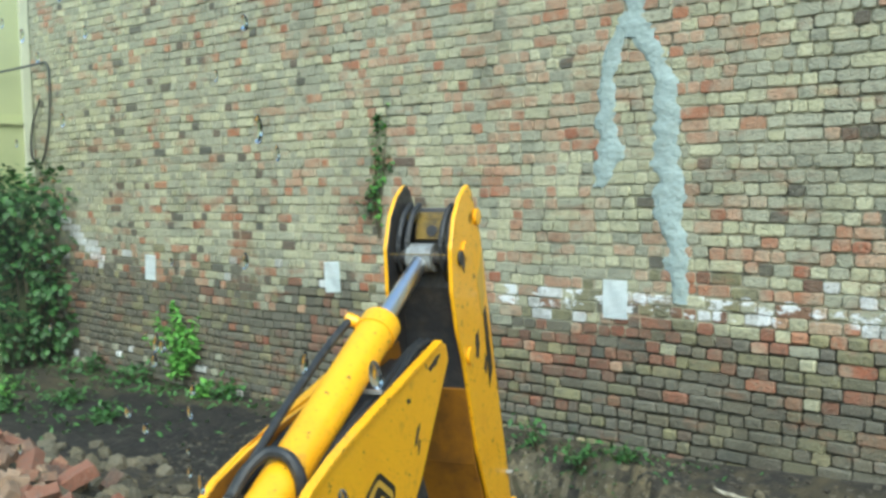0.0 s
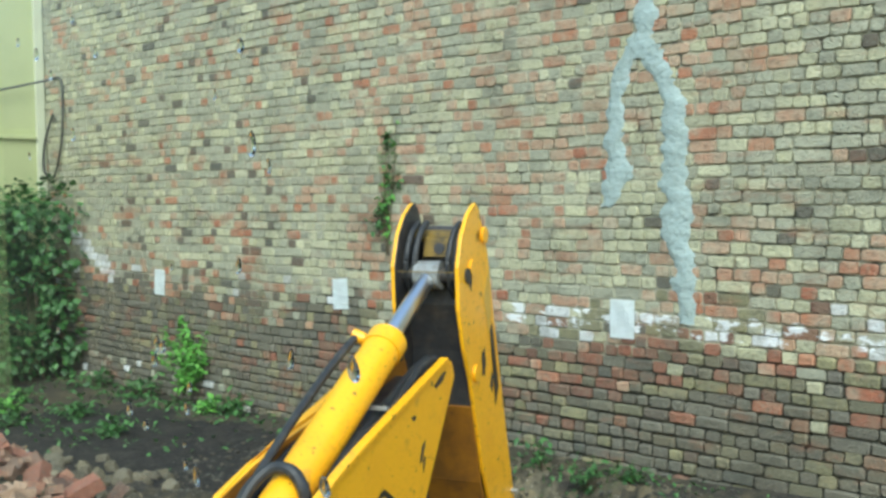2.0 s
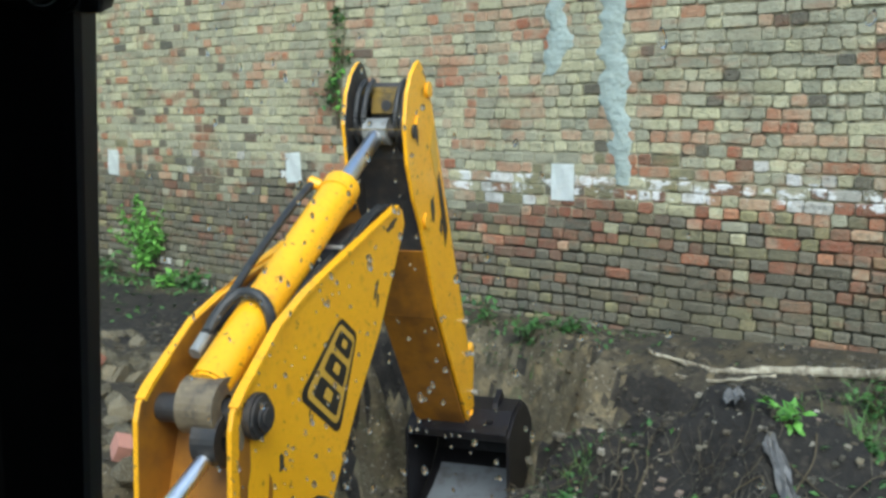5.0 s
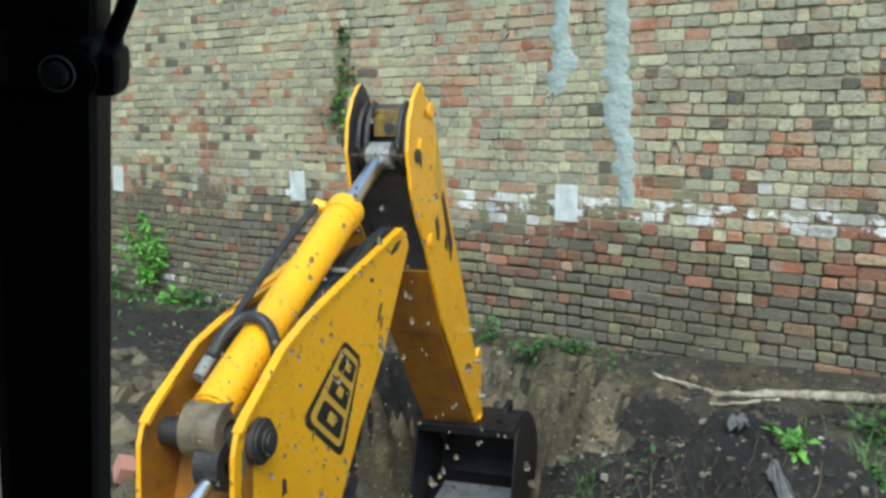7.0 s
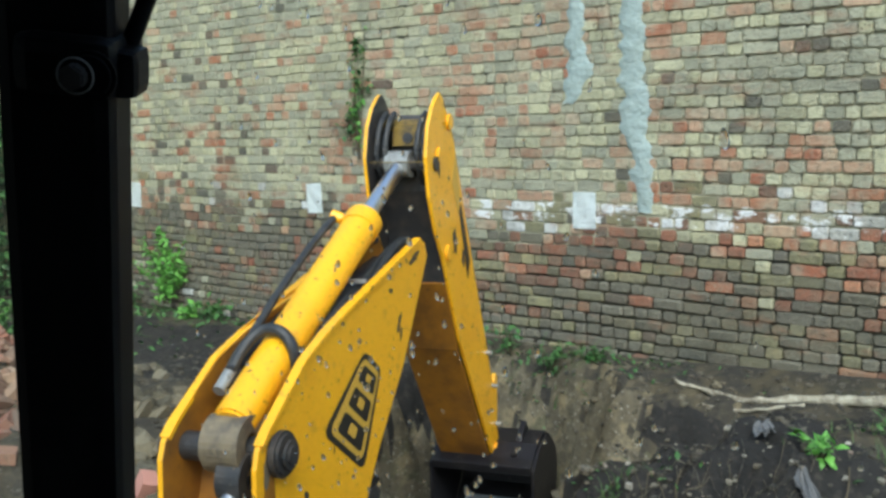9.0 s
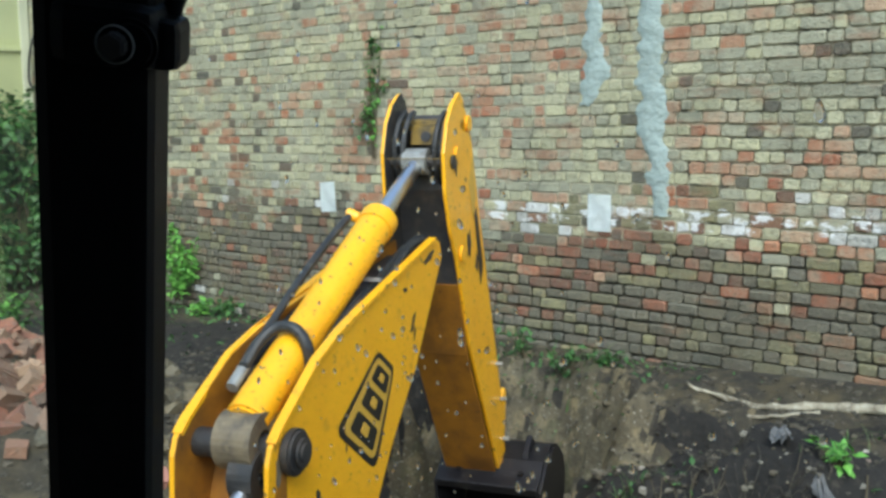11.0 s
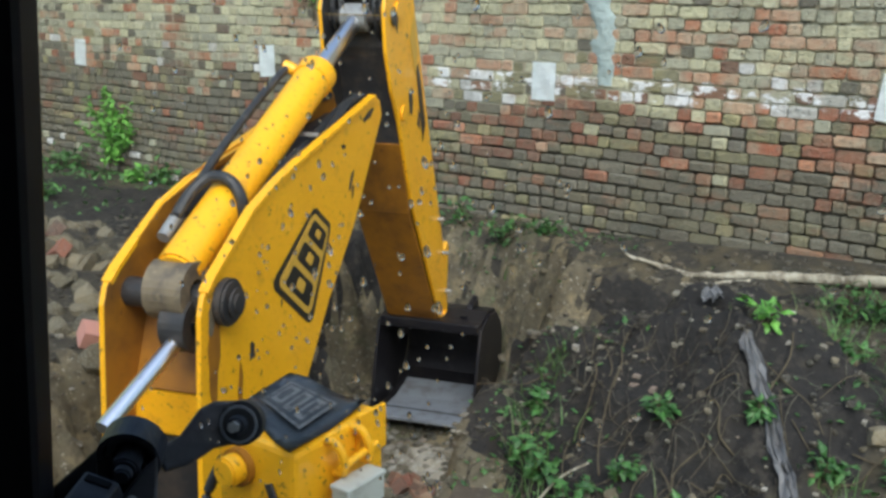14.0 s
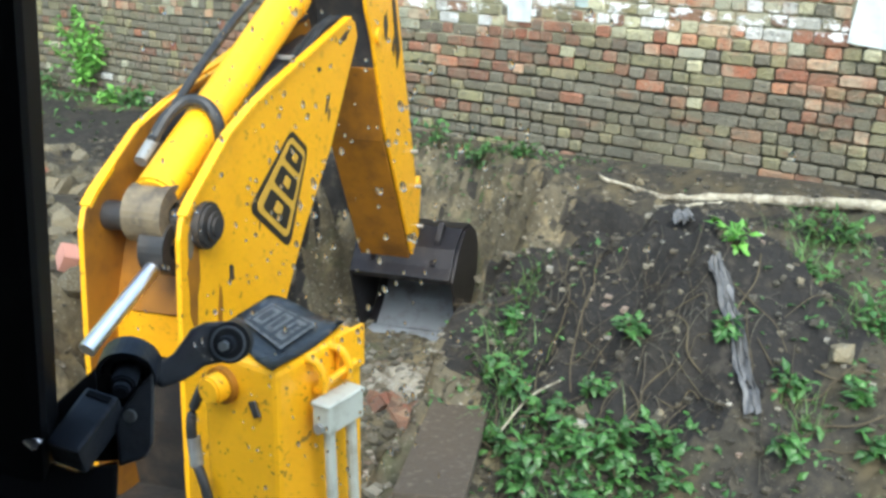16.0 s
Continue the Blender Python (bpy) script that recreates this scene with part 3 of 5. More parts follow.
def build_ground():
    def axis(lo, hi, a, b, fine):
        c = []
        v = lo
        while v < hi:
            c.append(v)
            out = max(a - v, v - b, 0)
            v += fine + out * 0.12
        return c + [hi]
    xs = axis(-400, 400, -4, 4.4, 0.045)
    ys = axis(-400, 400, -5.6, 0.1, 0.045)
    vs = [(x, y, height(x, y)) for y in ys for x in xs]
    nx = len(xs)
    fs = [(j * nx + i, j * nx + i + 1, (j + 1) * nx + i + 1, (j + 1) * nx + i) for j in range(len(ys) - 1) for i in range(nx - 1)]
    me = bpy.data.meshes.new("ground")
    me.from_pydata(vs, [], fs)
    me.materials.append(SOIL)
    me.materials.append(DARKSOIL)
    me.materials.append(CLAY)
    for p in me.polygons:
        p.use_smooth = True
        x, y, _ = p.center
        if black_earth_and_shade(x, y):
            p.material_index = 1
        elif seg_dist(x, y, 1.2, -4.3, 0.08, -1.4) + 0.4 * noise.noise(Vector((x * 3, y * 3, 8))) + 0.5 * noise.noise(Vector((x * 11, y * 11, 8))) < 1.15 or seg_dist(x, y, 0.4, -1.75, 1.75, -1.4) + 0.5 * noise.noise(Vector((x * 7, y * 7, 3))) + 0.4 * noise.noise(Vector((x * 19, y * 19, 3))) < 0.4:
            p.material_index = 2
    g = new("ground", me)
    tagged(g, "dug-up wet brown soil with a pit and mounds", "ground", kind="structure")


build_ground()


# ---- backhoe: the arm's own space is (side, ahead, up) ----
ARM = Matrix.Translation((0.8325, -3.1965, 0)) @ Matrix.Rotation(radians(19.9), 4, 'Z') @ Matrix.Translation((0, -0.258, 0.067)) @ Matrix.Rotation(radians(-5.27), 4, 'X') @ Matrix.Scale(1.044, 4)
arm = empty("backhoe_arm", ARM)
tagged(arm, "worn yellow hydraulic digger arm with a dark bucket", "digger arm")
PIVOT = Vector((-0.15, 0.804, 1.367))  # the hinge on the dipper
HINGE = Vector((-0.155, 0.97, 1.331))  # the hinge on the boom
LEFT = -0.445


def taper(s):
    return 0.155 * smooth(-1.0, 0.8, s)


BOOM_OUT = [(-1.03, 0.37), (-1.01, 0.44), (-0.95, 0.505), (-0.644, 0.73), (-0.45, 0.82), (-0.239, 0.897), (0.225, 1.047), (0.7, 1.2), (0.79, 1.18), (0.83, 1.1), (0.769, 1.0),
            (0.481, 0.544), (0.175, 0.197), (-0.084, -0.171), (-0.35, -0.62), (-0.72, -0.95), (-0.98, -0.75), (-1.02, -0.1)]
part("boom_side_plate", plate(BOOM_OUT, -0.022, 0.0), YELLOW, arm)
part("boom_side_plate", plate(BOOM_OUT, LEFT, LEFT + 0.022, 0, shear=taper), YELLOW, arm)
# the boom's inner faces carry their shade in this brown
part("inner_lining", plate(BOOM_OUT, LEFT + 0.023, LEFT + 0.027, 0, shear=taper), DIRTY_SHADED, arm, "stained inner face of the boom with shade in its brown")
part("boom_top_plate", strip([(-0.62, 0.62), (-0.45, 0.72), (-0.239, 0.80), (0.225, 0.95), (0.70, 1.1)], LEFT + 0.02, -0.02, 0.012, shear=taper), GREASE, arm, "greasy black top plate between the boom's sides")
part("boom_front_plate", strip([(0.74, 1.0), (0.46, 0.55), (0.155, 0.21), (-0.1, -0.16), (-0.37, -0.6), (-0.7, -0.9)], LEFT + 0.02, -0.02, 0.015, shear=taper), DIRTY_SHADED, arm)
part("boom_back_plate", strip([(-0.84, 0.0), (-0.8, 0.15), (-0.7, 0.5)], LEFT + 0.02, -0.02, 0.015), DIRTY_SHADED, arm, "stained inner plate with shade in its brown")
part("boom_back_plate", strip([(-0.7, -0.9), (-0.8, -0.5), (-0.84, -0.2)], LEFT + 0.02, -0.02, 0.015), GREASE, arm, "black inner plate")
part("boom_back_plate", strip([(-0.83, -0.19), (-0.84, -0.01)], LEFT + 0.02, -0.02, 0.015), YELLOW, arm)
edge = [(-1.0, 0.46), (-0.945, 0.513), (-0.644, 0.736), (-0.45, 0.826), (-0.239, 0.903), (0.225, 1.053), (0.7, 1.206)]
part("edge_flange", strip(edge, -0.03, 0.012, 0.02), YELLOW, arm)
part("edge_flange", strip(edge, LEFT - 0.01, LEFT + 0.035, 0.02, shear=taper), YELLOW, arm)
for off, sgn in ((0.0, 1), (LEFT, -1)):
    boss = part("pin_boss", rod((off, -0.87, 0.40), (off + sgn * 0.05, -0.87, 0.40), 0.095, bev=0.012), GREASE, arm, "greasy black pin boss")
    part("pin_end", rod((off + sgn * 0.05, -0.87, 0.40), (off + sgn * 0.08, -0.87, 0.40), 0.06, bev=0.02), GREASE, boss)
part("pivot_pin", rod((LEFT, -0.87, 0.40), (0, -0.87, 0.40), 0.06), GREASE, arm)
part("ram_foot", ring((-0.27, -0.89, 0.43), (-0.1, -0.89, 0.43), 0.12, 0.05), GREASE_PALE, arm, "greasy ram eye")
part("boom_rod_eye", ring((-0.2, -0.9, 0.3), (-0.09, -0.9, 0.3), 0.11, 0.05), GREASE, arm)
part("boom_rod", rod((-0.14, -0.92, 0.27), (-0.1955, -1.353, 0.009), 0.033), CHROME, arm, "chrome boom ram rod")
part("king_post", box((0.5, 0.4, 1.3), (-0.235, -0.75, -1.5), 0.03), GREASE, arm)
for i, x in enumerate((-0.36, -0.31, -0.12, -0.07)):
    part("boom_hose", tube([(x, -0.55, 0.68), (x + 0.01, -0.2, 0.86 + 0.02 * (i % 2)), (x, 0.2, 0.99), (x * 0.8 - 0.03, 0.55, 1.13 + 0.02 * (i % 2)), (x * 0.8 - 0.03, 0.76, 1.19)], 0.02), RUBBER, arm, "black rubber hose")
part("hose_clamp", box((0.3, 0.03, 0.02), (-0.2, 0.12, 1.01), 0.004), STEEL, arm)


def badge(u0, u1, v0, v1, side, parent):
    """The worn maker's plate on the boom's side: a dark frame with bars, in its own slanted space."""
    p00, p10, p11, p01 = (Vector(p) for p in ((-0.466, 0.388), (-0.029, 0.117), (0.177, 0.577), (-0.026, 0.69)))

    def at(u, v):
        return p00.lerp(p10, u).lerp(p01.lerp(p11, u), v)

    def panel(name, us, vs, o, mtl, par):
        outline = []
        for cu, cv, a in ((us[1], vs[0], -90), (us[1], vs[1], 0), (us[0], vs[1], 90), (us[0], vs[0], 180)):
            for k in (0, 30, 60, 90):
                ru = 0.12 * (us[1] - us[0])
                rv = 0.12 * (vs[1] - vs[0])
                iu = cu - ru * (1 if cu == us[1] else -1)
                iv = cv - rv * (1 if cv == vs[1] else -1)
                q = at(iu + ru * math.cos(radians(a + k)), iv + rv * math.sin(radians(a + k)))
                outline.append((q.x, q.y))
        return part(name, plate(outline, o - 0.002, o, 0), mtl, par)
    frame_ob = panel("badge", (0, 1), (0, 1), 0.003, DECAL, parent)
    frame_ob["label"] = "worn black and yellow maker's plate"
    panel("badge_field", (0.09, 0.91), (0.06, 0.94), 0.005, DECAL_YELLOW, frame_ob)
    for v0_, v1_ in ((0.12, 0.34), (0.41, 0.62), (0.69, 0.88)):
        panel("badge_bar", (0.2, 0.82), (v0_, v1_), 0.007, DECAL, frame_ob)
        panel("badge_slot", (0.42, 0.60), (v0_ + 0.06, v1_ - 0.05), 0.009, DECAL_YELLOW, frame_ob)


badge(0, 1, 0, 1, 0.0, arm)

def smudge(cs, cz, rs, rz, seed, parent, off=0.002, tilt=0.0, smear=None):
    r = random.Random(seed)
    out = []
    for k in range(11):
        a = k / 11 * math.tau
        q = r.uniform(0.5, 1.15)
        u, v = rs * q * math.cos(a), rz * q * math.sin(a)
        out.append((cs + u * math.cos(tilt) - v * math.sin(tilt), cz + u * math.sin(tilt) + v * math.cos(tilt)))
    part("grease_mark", plate(out, off - 0.001, off, 0), smear or GREASE, parent, "greasy scuff on the paint")


smudge(0.415, 0.77, 0.02, 0.075, 1, arm, tilt=-0.35)
smudge(0.44, 0.72, 0.012, 0.05, 2, arm, tilt=-0.2)
smudge(-0.62, 0.14, 0.03, 0.05, 3, arm)
smudge(-0.35, 0.3, 0.008, 0.03, 4, arm)
smudge(0.3, 0.95, 0.03, 0.012, 5, arm)
smudge(0.62, 1.1, 0.09, 0.025, 6, arm, tilt=0.35)
smudge(-0.93, 0.18, 0.06, 0.2, 11, arm, smear=DIRTY_SHADED)
smudge(-0.955, 0.36, 0.03, 0.09, 12, arm, 0.004, smear=GREASE_PALE)
smudge(-0.72, -0.02, 0.03, 0.14, 13, arm, smear=DIRTY_SHADED)
smudge(-0.86, 0.22, 0.05, 0.22, 14, arm, LEFT + 0.031, smear=GREASE_PALE)

# dipper ram: its own space runs along +y from the foot pin
RAM_FOOT = Vector((-0.19, -0.93, 0.47))
barrel = part("dipper_ram", rod((0, 0.05, 0), (0, 1.50, 0), 0.092, seg=40, bev=0.012), YELLOW, arm, "yellow hydraulic ram barrel", smooth=False)
part("ram_gland", rod((0, 1.44, 0), (0, 1.56, 0), 0.099, seg=40, bev=0.014), YELLOW, barrel)
part("ram_port", rod((-0.08, 1.48, 0.05), (-0.14, 1.48, 0.08), 0.03, bev=0.006), YELLOW, barrel)
part("ram_pipe", tube([(-0.12, 1.46, 0.07), (-0.14, 1.2, 0.07), (-0.15, 0.8, 0.06), (-0.14, 0.45, 0.05), (-0.12, 0.3, 0.07)], 0.02), RUBBER, barrel, "black hose along the ram")
part("ram_band", tube([(-0.13, 0.3, 0.05), (-0.1, 0.42, 0.1), (-0.04, 0.5, 0.125), (0.05, 0.5, 0.12), (0.105, 0.46, 0.05), (0.1, 0.42, -0.06)], 0.026), RUBBER, barrel, "black hose looped over the ram")
part("hose_end", rod((-0.13, 0.2, 0.04), (-0.13, 0.32, 0.05), 0.028), STEEL, barrel)
part("ram_block", box((0.15, 0.14, 0.11), (0, 0.06, 0.0), 0.03), GREASE_PALE, barrel)
rod_part = part("ram_rod", rod((0, -0.95, 0), (0, -0.06, 0), 0.045), CHROME, arm, "chrome piston rod")
part("rod_eye", ring((-0.07, 0, 0), (0.07, 0, 0), 0.075, 0.035), STEEL, rod_part, "greasy rod end eye")

# dipper, built where it stands at rest and moved about its pivot
D_OFF = (-0.34, 0.04)
DIP = [(0.87, 2.03), (0.91, 2.04), (0.96, 2.0), (1.09, 1.756), (1.18, 1.406), (1.302, 0.966), (1.50, 0.295), (1.60, -0.1), (1.63, -0.44), (1.58, -0.5),
       (1.52, -0.49), (1.486, -0.439), (0.97, 0.559), (0.789, 1.104), (0.70, 1.28), (0.635, 1.5), (0.628, 1.72), (0.69, 1.88), (0.78, 1.98)]
dip_local = [(s - PIVOT.y, z - PIVOT.z) for s, z in DIP]


def dl(s, z):
    return (s - PIVOT.y, z - PIVOT.z)


# shade on the dipper's inner face is put into its brown colour
dipper = part("dipper", strip([dl(0.85, 0.95), dl(0.98, 0.50), dl(1.24, 0.0), dl(1.48, -0.45)], D_OFF[0] + 0.15 + 0.02, D_OFF[1] + 0.15 - 0.02, 0.015), DIRTY_SHADED, arm, "yellow dipper stick, its inner face stained and painted darker for shade")
ro, lo = D_OFF[1] + 0.15, D_OFF[0] + 0.15
part("side_plate", plate(dip_local, ro - 0.022, ro), YELLOW, dipper)
part("side_plate", plate(dip_local, lo, lo + 0.022), YELLOW, dipper)
# inner face and plates are black, unlike the yellow outside
part("inner_lining", plate(dip_local, lo + 0.022, lo + 0.026, 0), GREASE, dipper, "black inner face")
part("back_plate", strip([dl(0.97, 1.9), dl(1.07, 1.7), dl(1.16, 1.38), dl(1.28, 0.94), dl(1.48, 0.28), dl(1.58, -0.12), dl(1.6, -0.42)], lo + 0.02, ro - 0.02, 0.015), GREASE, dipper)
part("inner_plate", strip([dl(0.85, 0.95), dl(0.84, 1.25), dl(0.80, 1.5), dl(0.81, 1.62)], lo + 0.02, ro - 0.02, 0.012), GREASE, dipper, "black inner plate")
part("top_crossbar", rod((lo, *dl(0.93, 1.86)), (ro, *dl(0.93, 1.86)), 0.032), DULL, dipper, "stained yellow cross tube")
part("hose_strap", rod((lo, *dl(0.665, 1.69)), (ro, *dl(0.665, 1.69)), 0.003, seg=10), DULL, dipper, "thin dull yellow strap over the hoses")
part("head_gusset", strip([dl(0.96, 1.88), dl(0.88, 1.84), dl(0.85, 1.75)], lo + 0.1, ro - 0.1, 0.015), DULL, dipper, "dull yellow gusset with a round hole")
part("gusset_hole", rod((0.0, *dl(0.84, 1.80)), (0.0, *dl(0.88, 1.79)), 0.03), GREASE, dipper)
part("head_web", strip([dl(0.98, 1.9), dl(0.90, 1.80), dl(0.88, 1.62)], lo + 0.08, ro - 0.08, 0.02), GREASE, dipper)
for x in (lo + 0.05, lo + 0.10, ro - 0.05, ro - 0.09):
    part("head_hose", tube([(x, *dl(0.90, 1.93)), (x, *dl(0.80, 1.88)), (x, *dl(0.72, 1.75)), (x, *dl(0.74, 1.62)), (x, *dl(0.82, 1.54))], 0.017), RUBBER, dipper, "black rubber hose")
part("eye_pin", rod((lo - 0.01, *dl(0.75, 1.665)), (ro + 0.012, *dl(0.75, 1.665)), 0.04), GREASE, dipper)
for s, z in ((0.86, 1.13), (0.82, 1.70), (1.02, 1.86), (1.55, -0.42)):
    b = part("pin_boss", rod((ro, *dl(s, z)), (ro + 0.014, *dl(s, z)), 0.05, bev=0.006), YELLOW, dipper)
    part("pin_boss", rod((lo - 0.025, *dl(s, z)), (lo, *dl(s, z)), 0.055, bev=0.008), YELLOW, dipper)
part("side_decal", plate([dl(1.0, 1.52), dl(1.10, 1.68), dl(1.13, 1.42), dl(1.08, 1.30)], ro + 0.001, ro + 0.003, 0), DECAL_YELLOW, dipper, "pale worn arrow marking")
part("side_decal", plate([dl(1.10, 1.32), dl(1.14, 1.36), dl(1.24, 0.98), dl(1.18, 0.88)], ro + 0.001, ro + 0.003, 0), DECAL, dipper, "dark worn lettering panel")
for s, z in ((1.46, 0.30), (1.54, 0.04), (1.58, -0.25)):
    part("grease_nipple", rod((ro, *dl(s, z)), (ro + 0.04, *dl(s, z)), 0.014, seg=10), STEEL, dipper)
part("tipping_link", plate([dl(1.60, -0.32), dl(1.66, 0.02), dl(1.71, 0.06), dl(1.74, 0.02), dl(1.70, -0.2), dl(1.66, -0.34)], ro - 0.05, ro - 0.02), YELLOW, dipper)
part("tipping_link", plate([dl(1.60, -0.32), dl(1.66, 0.02), dl(1.71, 0.06), dl(1.74, 0.02), dl(1.70, -0.2), dl(1.66, -0.34)], lo + 0.02, lo + 0.05), YELLOW, dipper)
part("bucket_ram", rod((0, *dl(1.35, 1.0)), (0, *dl(1.68, 0.0)), 0.05), YELLOW, dipper)

smudge(0.99 - PIVOT.y, 1.16 - PIVOT.z, 0.05, 0.11, 7, dipper, ro + 0.003)
smudge(1.12 - PIVOT.y, 1.03 - PIVOT.z, 0.03, 0.07, 8, dipper, ro + 0.003)
smudge(0.80 - PIVOT.y, 1.62 - PIVOT.z, 0.02, 0.05, 9, dipper, ro + 0.003)

# bucket: origin at its pin, mouth ahead of -y at rest
BW = 0.69
BPIN = Vector((0.13, 1.55 - PIVOT.y, -0.50 - PIVOT.z))


bo = [(-0.16, 0.06), (0.05, 0.10), (0.24, 0.06), (0.36, -0.06), (0.42, -0.20), (0.40, -0.34), (0.30, -0.46), (0.14, -0.53), (-0.06, -0.55), (-0.34, -0.53)]
bucket = part("bucket", strip(bo[::-1], -BW / 2, BW / 2, 0.02), BUCKET, arm, "dark steel digging bucket with a polished lip")
side = bo + [(-0.29, -0.32), (-0.22, -0.1)]
for x0, x1 in ((-BW / 2 - 0.02, -BW / 2), (BW / 2, BW / 2 + 0.02)):
    part("bucket_side", plate(side, x0, x1, 0.005), BUCKET, bucket)
part("cutting_lip", box((BW + 0.02, 0.14, 0.025), (0, -0.32, -0.537), 0.006), WORN, bucket, "polished steel cutting lip")
part("floor_wear", strip([(0.17, -0.492), (0.12, -0.508), (-0.06, -0.528), (-0.26, -0.513)], -BW / 2 + 0.07, BW / 2 - 0.05, 0.004), WORN, bucket)
part("top_bar", box((BW, 0.10, 0.07), (0, -0.12, 0.06), 0.012), BUCKET, bucket)
for x in (-0.21, 0.21):
    part("bucket_ear", plate([(-0.08, 0.12), (-0.02, 0.0), (-0.02, -0.08), (0.28, 0.0), (0.24, 0.16), (0.1, 0.14), (0.02, 0.08), (-0.02, 0.1)], x - 0.02, x + 0.02), BUCKET, bucket)
# ---- stabiliser leg ----
LEG = Matrix.Translation((2.68, -5.26, 0.0)) @ Matrix.Rotation(radians(2), 4, 'Z')
leg = empty("stabiliser_leg", LEG)
tagged(leg, "yellow steel stabiliser leg with a grey rubber cap", "stabiliser leg")
part("leg_box", box((0.24, 0.31, 1.55), (0, 0, 0.035), 0.014), YELLOW, leg)

# ---- cab post, window ----
POST_UP = Vector((0.258, -0.104, 1)).normalized()
POST_X = (Vector((0.788, 0.616, 0)) - POST_UP * POST_UP.dot(Vector((0.788, 0.616, 0)))).normalized()
POST = Matrix.Translation((3.553, -6.441, 1.65)) @ Matrix((POST_X, POST_UP.cross(POST_X), POST_UP)).transposed().to_4x4() @ Matrix.Translation((0, 0, -1.65))
post = empty("cab_post", POST)
tagged(post, "black painted cab corner post", "cab post")
part("post_tube", box((0.081, 0.055, 2.6), (0, 0, 1.65), 0.012), CABBLACK, post)

# ---- cab around the camera: (across, ahead, up) from the window's corner ----
CAB = Matrix.Translation((3.484, -6.282, 0)) @ Matrix.Rotation(radians(-11.5), 4, 'Z')
# unseen panels, added to keep light off the cab post
for nm, size, at_ in (("unseen_cab_roof", (2.1, 1.7, 0.05), (0.8, -0.9, 2.47)), ("unseen_cab_back", (2.1, 0.05, 2.1), (0.8, -1.78, 1.4)),
                      ("unseen_cab_side", (0.05, 1.7, 2.1), (1.86, -0.9, 1.4)), ("unseen_cab_floor", (2.1, 1.7, 0.05), (0.8, -0.9, 0.34))):
    ob = link(nm, box(size, at_, 0.01), CABBLACK)
    ob.matrix_basis = CAB
    tagged(ob, "unseen black cab panel added round the driver's seat to block light", "cab panel", kind="structure")
pane = link("window_1", box((2.6, 0.004, 1.5), (0.42, 0, 1.72)), GLASS)
pane.matrix_basis = CAB
pane.visible_shadow = False
tagged(pane, "clear cab window wet with rain drops", "window", kind="structure")


def raindrops():
    r = random.Random(3)
    ico = bmesh.new()
    bmesh.ops.create_icosphere(ico, subdivisions=2, radius=1)
    iv = [v.co.copy() for v in ico.verts]
    fi = [tuple(v.index for v in f.verts) for f in ico.faces]
    ico.free()
    vs, fs = [], []
    for i in range(700):
        if i < 420:
            u, z = r.gauss(0.36, 0.11), r.gauss(1.62, 0.15)
        else:
            u, z = r.uniform(0.0, 1.1), r.uniform(1.2, 2.32)
        rad = r.choice((0.0009, 0.0011, 0.0013, 0.0016, 0.0024)) * r.uniform(0.8, 1.2)
        if z > 1.9:
            rad = r.choice((0.0013, 0.0018, 0.0023)) * r.uniform(0.8, 1.25)
        tall = r.uniform(0.9, 1.5) if z < 1.9 else r.uniform(1.2, 2.3)
        lean = r.uniform(-0.35, 0.35)
        base = len(vs)
        for c in iv:
            k = 1 - 0.3 * c.z
            vs.append((u + rad * (c.x * k + lean * c.z * tall), 0.0023 + rad * 0.55 * (c.y + 1), z + rad * tall * c.z))
        fs += [tuple(base + j for j in f) for f in fi]
    me = bpy.data.meshes.new("rain_drops")
    me.from_pydata(vs, [], fs)
    me.materials.append(WATER)
    for p in me.polygons:
        p.use_smooth = True
    ob = new("rain_drops", me)
    ob.matrix_basis = CAB
    ob.visible_shadow = False
    tagged(ob, "clear rain drops clinging to the cab window", "rain drops", kind="stuff")


raindrops()

# window stay in its own space (across, up, out): cup, pin, forked hinge block, strap arm and roller
STAY = Matrix(((0.610, -0.267, 0.757, 3.510), (0.787, 0.320, -0.515, -6.301), (-0.098, 0.910, 0.403, 1.373), (0, 0, 0, 1)))
stay = empty("window_stay", STAY)
tagged(stay, "dark plastic window stay with a roller on a curved arm", "window stay")


def slab(outline, z0, z1, bev=0.002):
    """An outline in millimetres, drawn out from z0 to z1."""
    bm = bmesh.new()
    a = [bm.verts.new((x / 1000, y / 1000, z0)) for x, y in outline]
    b = [bm.verts.new((x / 1000, y / 1000, z1)) for x, y in outline]
    bm.faces.new(a)
    bm.faces.new(b[::-1])
    for i in range(len(a)):
        j = (i + 1) % len(a)
        bm.faces.new((a[i], b[i], b[j], a[j]))
    bmesh.ops.recalc_face_normals(bm, faces=bm.faces)
    bevel(bm, bev)
    return bm


CUP = Vector((-0.22, -0.6, 0.77)).normalized()
C0 = Vector((0.004, -0.009, -0.012))
collar = part("collar", ring(C0 - CUP * 0.012, C0 + CUP * 0.016, 0.0305, 0.0255), PLASTIC, stay)
part("collar_back", rod(C0 - CUP * 0.013, C0 - CUP * 0.003, 0.0275), CABBLACK, collar)
part("inner_ring", ring(C0 - CUP * 0.002, C0 + CUP * 0.010, 0.0225, 0.017), RUBBER, collar)
part("collar_pin", rod(C0 - CUP * 0.002, C0 + CUP * 0.03, 0.0125, bev=0.002), PLASTIC, collar)
part("pin_head", rod(C0 + CUP * 0.03, C0 + CUP * 0.04, 0.0085, bev=0.002), PLASTIC, collar)
